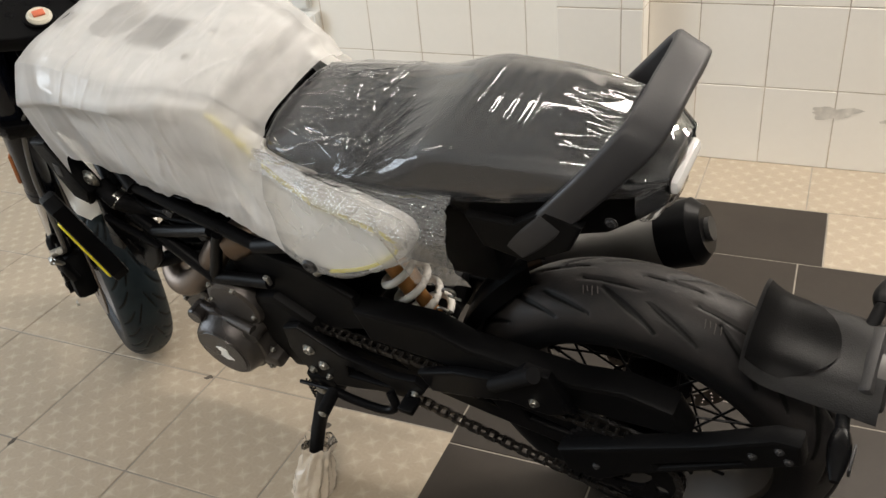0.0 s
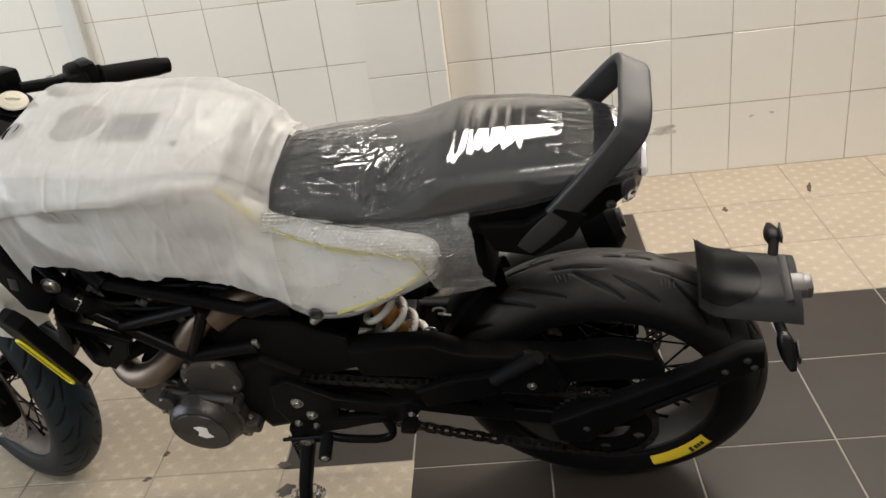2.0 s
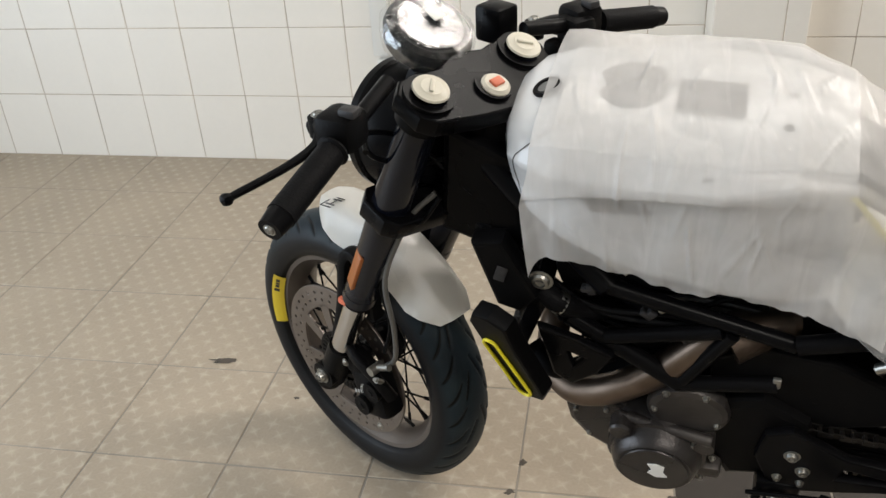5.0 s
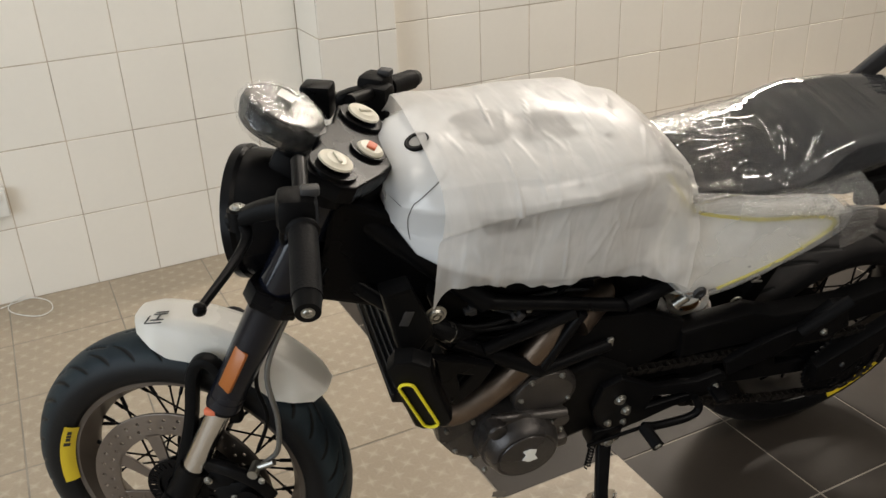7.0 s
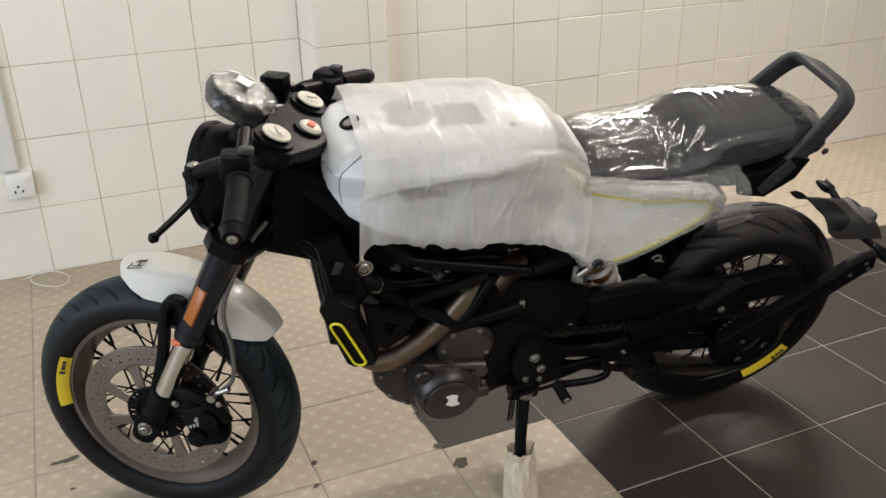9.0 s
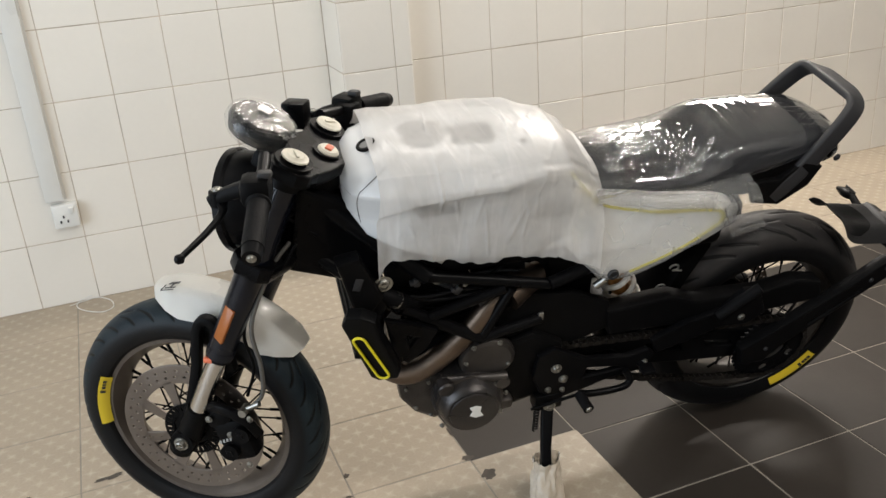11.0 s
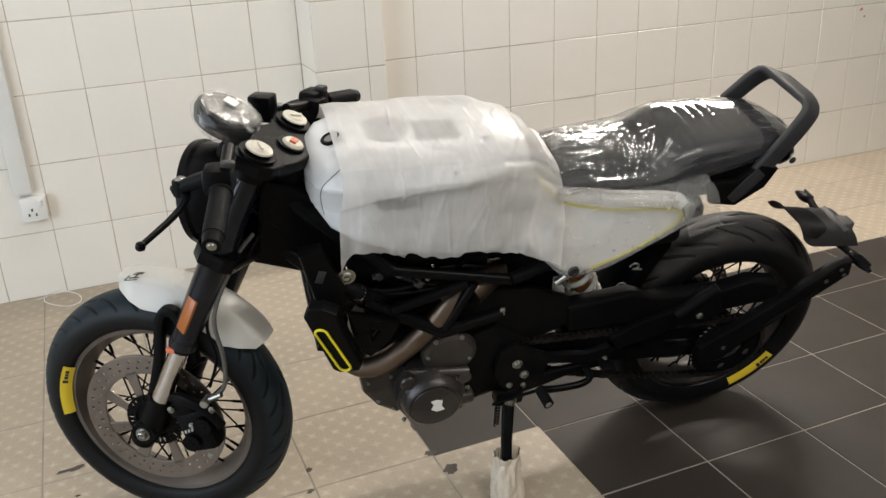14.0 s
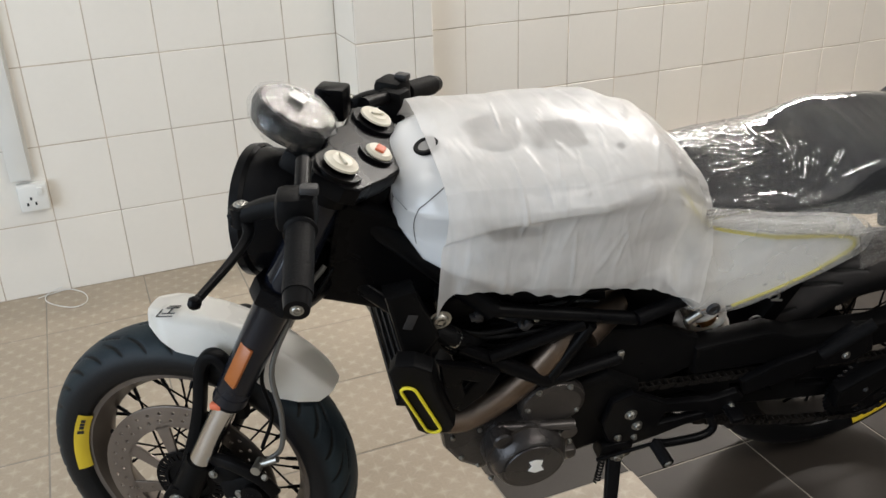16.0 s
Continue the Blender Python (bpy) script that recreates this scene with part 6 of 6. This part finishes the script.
# from the seat's lower edge over the panel to its lower edge, with a loose corner behind
rows = []
for i in range(320):
    t = i / 319
    x = 0.515 - 0.350 * t
    top = 0.829 + 0.003 * t + 0.012 * t ** 3
    pu = 0.848 - 0.014 * min(1, t / 0.6) - 0.012 * max(0, (t - 0.6) / 0.4)
    out = panel_y(min(x, 0.5), 0.80) - 0.15 * max(0, 0.23 - x)
    # behind, it reaches below the panel's rising lower edge
    rise = min(1, max(0, (0.40 - x) / 0.235))
    under = 0.640 + 0.103 * rise + 0.022 * math.sin(math.pi * rise)
    low = pu - 0.02 + (under - pu + 0.02) * min(1, max(0, (t - 0.72) / 0.08))
    line = smooth_path([(x, 0.122, top), (x, (0.122 + out) / 2, (top + pu) / 2 + 0.005), (x, out - 0.006, pu + 0.006), (x, out + 0.011, pu - 0.012), (x, out + 0.015, (2 * pu + low) / 3 - 0.008), (x, out + 0.015, (pu + 2 * low) / 3 - 0.004), (x, out + 0.014, low)], 32)
    row = []
    for k, p in enumerate(line):
        v = k / (len(line) - 1)
        dome = 0.0024 * (1 - 0.5 * min(1, max(0, (pu - p.z) / 0.02))) * cell(x, abs(p.y) - p.z)
        y = p.y + 0.001 * noise.noise(Vector((x * 45, v * 12, 7))) + 0.6 * dome
        row.append(Vector((x + t ** 6 * (0.018 * (1 - v) ** 2 - 0.02 * v ** 8) + 0.004 * t * noise.noise(Vector((v * 9, 3, 3))), y, p.z + 0.002 * noise.noise(Vector((x * 60, v * 3, 1))) + 0.7 * dome)))
    rows.append(row)
tagged(part("bubble_wrap", sheet(rows, 0.0010, 30, 3.2, 0.1), BUBBLE, angle=60, core=BIKE @ Vector((0.35, 0, 0.75))), "clear bubble wrap round the side panel", "bubble wrap")

# cling film drawn tight over the seat, gathered in fine creases
rnd = random.Random(11)
creases = []
for k in range(42):
    # fanning out from the gathered lower edge of the rider's seat, back towards the hump
    q = 1.75 + 1.05 * (k + rnd.uniform(0, 1)) / 42
    r0, le = rnd.uniform(0.012, 0.05), rnd.uniform(0.08, 0.15)
    creases.append((0.372 + r0 * math.cos(q), -0.150 + r0 * math.sin(q), q + rnd.uniform(-0.05, 0.05), le, rnd.uniform(0.0008, 0.0013), rnd.uniform(0.0013, 0.0024)))
for k in range(40):
    # drawn from the tank's end along the seat and slantwise over its top
    creases.append((rnd.uniform(0.44, 0.53), rnd.uniform(-0.13, 0.11), math.pi + rnd.choice((-0.3, -0.15, 0.1, 0.35)) + rnd.uniform(-0.15, 0.15), rnd.uniform(0.07, 0.17), rnd.uniform(0.0008, 0.0014), rnd.uniform(0.0013, 0.0024)))
for k in range(16):
    creases.append((rnd.uniform(0.30, 0.46), rnd.uniform(-0.04, 0.12), rnd.uniform(0.6, 2.2), rnd.uniform(0.05, 0.12), rnd.uniform(0.0010, 0.0018), rnd.uniform(0.0008, 0.0018)))
for k in range(30):
    creases.append((rnd.uniform(-0.055, 0.02), rnd.uniform(-0.09, 0.09), rnd.uniform(-0.22, 0.22), rnd.uniform(0.03, 0.08), rnd.uniform(0.0009, 0.0018), rnd.uniform(0.0006, 0.0014)))
NX, rows = 820, []
for i in range(NX):
    x = 0.525 - 0.60 * i / (NX - 1)
    h = smooth_path([(x, y, z) for y, z in seat_half(x, 0.0040, 0.35)], 32)
    rows.append([Vector((x, -p.y, p.z)) for p in h[:0:-1]] + h)
P = np.array(rows)
mid = P.shape[1] // 2
step = np.linalg.norm(np.diff(P, axis=1), axis=2)
arc = np.concatenate([np.zeros((NX, 1)), np.cumsum(step, axis=1)], axis=1)
V, X = arc[:, mid:mid + 1] - arc, P[:, :, 0]
lift = np.zeros_like(X)
for cx, cv, q, le, w, amp in creases:
    dx, dv = X - cx, V - cv
    al, ac = dx * math.cos(q) + dv * math.sin(q), -dx * math.sin(q) + dv * math.cos(q)
    # each crease bends a little and dies out at both ends
    ac = ac + 0.06 * al * (al - le) / le * (1 if amp > 0.0015 else -1) * 5
    lift += amp * np.exp(-(ac / w) ** 2) * np.clip(np.minimum(al, le - al) * 5 / le, 0, 1)
lift += 0.0002 * np.clip((X - 0.22) / 0.06, 0, 1) * np.sin(X * 95 + 4 * np.sin(V * 40)) * np.sin(V * 70 + 3 * np.sin(X * 33)) + 0.0012
away = P - np.array((0, 0, 0.83))
away[:, :, 0] = 0
away /= np.linalg.norm(away, axis=2, keepdims=True)
rows = [[Vector(p) for p in r] for r in P + away * lift[:, :, None]]
bm = rings(rows, cap=False, closed=False)
bm.transform(BIKE)
tagged(part("seat_film", bm, CLING, angle=180, core=BIKE @ Vector((0.22, 0, 0.80))), "clear cling film stretched and creased over the seat", "plastic film")

# clear film bulging round the tail light
rows = []
for i in range(14):
    q = math.pi / 2 * i / 13
    rows.append([Vector((-0.045 - 0.034 * math.sin(q), 0.085 * math.cos(q * 0.92) * math.cos(p), 0.835 + 0.05 * math.cos(q * 0.9) * math.sin(p))) for p in [2 * math.pi * k / 36 for k in range(37)]])
tagged(part("tail_film", sheet(rows, 0.003, 30, 4.4, 0.3), CLING, angle=40, core=BIKE @ Vector((-0.045, 0, 0.835))), "clear film bag round the tail light", "plastic film")

# bag round the stand's foot, gathered upwards
F = Vector((-0.735, 1.148, 0))
rows = []
for i in range(34):
    t = i / 33
    z = 0.003 + 0.105 * t
    r = 0.016 * (1 - t) ** 0.7 + 0.024 + 0.007 * max(0, t - 0.82) / 0.18
    cen = F + Vector((0.17 * z, 0.29 * z, z))
    row = []
    for k in range(64):
        q = 2 * math.pi * k / 64
        g = 1 + 0.20 * noise.noise(Vector((math.cos(q) * 2.2, math.sin(q) * 2.2, z * 22))) + 0.14 * noise.noise(Vector((math.cos(q) * 5, math.sin(q) * 5, z * 30 + 4)))
        row.append(cen + Vector((r * 1.05 * math.cos(q) * g, r * math.sin(q) * g, 0.012 * t * noise.noise(Vector((q * 2, 1, 5))))))
    rows.append(row)
bag = rings(rows, cap=False)
crumple(bag, 0.0025, 45, 7.7, 0.4)
for v in bag.verts:
    v.co.z = max(v.co.z, 0.002)
tagged(part("foot_wrap", bag, film("cloudy_bag", 0.9, rough=0.14, bump=0.6, scale=50, milky=0.93, patchy=0.05, white=(0.72, 0.63, 0.51)), angle=35, core=F + Vector((0.01, 0.015, 0.05))), "crumpled brownish plastic bag taped round the stand foot", "plastic bag")

# ---- tiles ----


def tile_mesh(name, w, h, d, material, bevel=0.0015):
    me = bpy.data.meshes.new(name)
    bm = box(w, d, h, (0, 0, 0), bevel, seg=1)
    bm.to_mesh(me)
    bm.free()
    for p in me.polygons:
        p.use_smooth = False
    me.materials.append(material)
    return me


def wall_tiles(parent, x_from, x_to, first, pitch, y, rows_near, near0, near1, row_h=0.252):
    """Glazed tiles set in the wall: pieces of their own low down and near, the rest joined."""
    cols = []
    x = first
    while x > x_from + 0.01:
        x -= pitch
    while x < x_to - 0.005:
        a, b = max(x, x_from), min(x + pitch, x_to)
        if b - a > 0.012:
            cols.append((a, b))
        x += pitch
    meshes, rest = {}, []
    z, r = 0.0, 0
    while z < CEIL - 0.02:
        h = min(row_h, CEIL - z)
        for a, b in cols:
            w = b - a
            jit = Matrix.Translation(((a + b) / 2, y + 0.004 + random.uniform(-0.0006, 0.0006), z + h / 2)) @ Euler((random.uniform(-0.0008, 0.0008), random.uniform(-0.0015, 0.0015), random.uniform(-0.0008, 0.0008))).to_matrix().to_4x4()
            if r < rows_near and b > near0 and a < near1:
                key = (round(w, 3), round(h, 3))
                if key not in meshes:
                    meshes[key] = tile_mesh("tile", w - 0.0028, h - 0.0028, 0.008, WALLTILE)
                o = new("tile", meshes[key])
                o.matrix_world = jit
                o.parent = parent
            else:
                bm = box(w - 0.0028, 0.008, h - 0.0028)
                bm.transform(jit)
                rest.append(bm)
        z += row_h
        r += 1
    if rest:
        tagged(part("upper_tiles", join(*rest), WALLTILE, parent, "cream glazed wall tiles"), kind="stuff")


wall_tiles(wall_back, PX1, X1, 0.340, 0.205, BACK, 6, PX1, 3.3)
wall_tiles(wall_recess, X0, PX0, -1.49, 0.204, LEFT, 6, X0, PX0)
for xa, xb in ((PX0, -0.497), (-0.497, PX1)):
    for r in range(11):
        z = 0.252 * r
        h = min(0.252, CEIL - z)
        o = new("tile", tile_mesh("tile", xb - xa - 0.003, h - 0.0035, 0.008, WALLTILE))
        o.matrix_world = pose((xa + xb) / 2, PIL + 0.004, z + h / 2)
        o.parent = pillar
for side, depth_to in ((PX0, LEFT), (PX1, BACK)):
    w = depth_to - PIL - 0.008
    for r in range(11):
        z = 0.252 * r
        h = min(0.252, CEIL - z)
        o = new("tile", tile_mesh("tile", w - 0.003, h - 0.0035, 0.008, WALLTILE))
        o.matrix_world = pose(side + (0.004 if side == PX0 else -0.004), PIL + 0.008 + w / 2, z + h / 2, 0, 0, 90)
        o.parent = pillar

# floor: grey honed tiles let into an older beige floor
GP, GQ, BP = 0.311, 0.298, 0.315


def grey_at(x, y):
    if x < -0.83 or (x < -0.52 and y < 1.385):
        return False
    if y > 2.575:
        return False
    if x > 0.16 and y > 2.26:
        return False
    return not (x > 0.455 and y > 1.945)


def floor_piece(name, material, x0, x1, y0, y1, near, rest, lift=0.0, cache={}):
    w, d = x1 - x0 - 0.004, y1 - y0 - 0.004
    if w < 0.01 or d < 0.01:
        return
    key = (name, round(w, 3), round(d, 3))
    m = pose((x0 + x1) / 2, (y0 + y1) / 2, -0.005 + lift + random.uniform(-0.0008, 0.0004)) @ Euler((random.uniform(-0.0008, 0.0008), random.uniform(-0.0008, 0.0008), random.uniform(-0.003, 0.003))).to_matrix().to_4x4()
    if near:
        if key not in cache:
            me = bpy.data.meshes.new(name)
            b = box(w, d, 0.01, (0, 0, 0), 0.0012, seg=1)
            b.to_mesh(me)
            b.free()
            for p in me.polygons:
                p.use_smooth = False
            me.materials.append(material)
            cache[key] = me
        o = new(name, cache[key])
        o.matrix_world = m
        o.parent = floor
    else:
        b = box(w, d, 0.01)
        b.transform(m)
        rest.append(b)


rest_b, rest_g = [], []
# left-hand beige field
nx = int((-0.83 - X0) / BP) + 1
for i in range(nx):
    for j in range(-16, 6):
        x1 = -0.83 - i * BP
        y0 = 1.39 + j * 0.322
        if y0 > LEFT or y0 + 0.322 < Y0:
            continue
        y1 = min(y0 + 0.322, LEFT + 0.008)
        floor_piece("beige_tile", STARTILE, max(x1 - BP, X0), x1, max(y0, Y0), y1, x1 > -3.2 and y0 > -0.5, rest_b)
# patch of beige under the stand
for j in range(15):
    y1 = 1.385 - j * 0.322
    floor_piece("beige_tile", STARTILE, -0.83, -0.52, max(Y0, y1 - 0.322), y1, y1 > 0, rest_b)
# grey field and the beige behind it
gx0, gy0 = -0.526, 1.358
for i in range(-1, 17):
    for j in range(-17, 6):
        x0, y0 = gx0 + i * GP, gy0 + j * GQ
        x1, y1 = min(x0 + GP, X1), min(y0 + GQ, BACK + 0.008)
        # one row is cut wider at its beige end
        if 2.2 < (y0 + y1) / 2 < 2.5:
            x0, x1 = x0 + 0.06 * (i == 2), x1 + 0.06 * (i == 1)
        y0 = max(y0, Y0)
        if x1 - x0 < 0.02 or y1 - y0 < 0.02:
            continue
        cx, cy = (x0 + x1) / 2, (y0 + y1) / 2
        if i == -1:
            if y0 < 1.35:
                continue
            floor_piece("grey_tile" if cy < 2.575 else "beige_tile", GREYTILE if cy < 2.575 else STARTILE, -0.83, x1, max(y0, 1.385), y1, True, rest_g)
            continue
        near = x1 < 2.9 and y0 > -0.5
        if grey_at(cx, cy):
            floor_piece("grey_tile", GREYTILE, x0, x1, y0, y1, near, rest_g)
        else:
            floor_piece("beige_tile", STARTILE, x0, x1, y0, y1, near, rest_b)
if rest_b:
    tagged(part("far_beige_tiles", join(*rest_b), STARTILE, floor), kind="stuff")
if rest_g:
    tagged(part("far_grey_tiles", join(*rest_g), GREYTILE, floor), kind="stuff")

# dirt and broken corners in the joints, and a cement smear on the back wall


def blot(name, at, r, squash, turn, material, parent, seed, axis="z", lift=0.0006):
    bm = bmesh.new()
    n = 26
    vs = []
    for k in range(n):
        q = 2 * math.pi * k / n
        rr = r * (0.75 + 0.55 * noise.noise(Vector((math.cos(q) * 1.7, math.sin(q) * 1.7, seed))))
        x, y = rr * math.cos(q), rr * squash * math.sin(q)
        x, y = x * math.cos(turn) - y * math.sin(turn), x * math.sin(turn) + y * math.cos(turn)
        p = (at[0] + x, at[1] + y, lift) if axis == "z" else (at[0] + x, at[1] - lift, at[2] + y)
        vs.append(bm.verts.new(p))
    bm.faces.new(vs)
    return part(name, bm, material, parent)


DIRT = surface("packed_joint_dirt", (0.06, 0.05, 0.04), 0.9, vary=0.4, scale=30, bump=0.5)
SMEAR = surface("cement_smear", (0.55, 0.52, 0.47), 0.8, vary=0.3, scale=25, bump=0.5)
for k, (x, y, r, sq, tn) in enumerate(((-1.157, 1.384, 0.016, 0.5, 0.5), (-1.14, 1.47, 0.014, 0.6, 1.2), (-1.926, 1.746, 0.05, 0.25, 0.05), (-1.693, 1.622, 0.008, 0.8, 0), (-1.70, 1.748, 0.045, 0.3, 0.1), (0.453, 2.515, 0.022, 0.6, 1.3), (0.762, 2.62, 0.06, 0.12, 1.3), (-0.812, 1.312, 0.03, 0.6, 0.8), (-0.832, 1.40, 0.018, 0.8, 0), (-1.46, 1.06, 0.02, 0.4, 1.5), (-0.83, 1.53, 0.03, 0.2, 1.55))):
    blot("joint_dirt", (x, y), r, sq, tn, DIRT, floor, k * 3.1)
for k, (x, z, r, sq) in enumerate(((0.13, 0.185, 0.085, 0.34), (0.31, 0.178, 0.06, 0.34), (0.62, 0.2, 0.012, 0.7), (0.69, 0.205, 0.010, 0.7))):
    blot("smear", (x, BACK, z), r, sq, 0.05, SMEAR, wall_back, 11 + k * 2.3, "y", 0.0012)
# flat red patches paint a small red light's reflection onto the glazed tiles
RED_GLINT = surface("painted_red_glint", (0.55, 0.16, 0.12), 0.6)
for k, (x, z, r) in enumerate(((2.02, 0.735, 0.014), (2.045, 0.70, 0.009))):
    blot("red_glint", (x, BACK, z), r, 0.6, 0.3, RED_GLINT, wall_back, 31 + k * 2.3, "y", 0.0012)
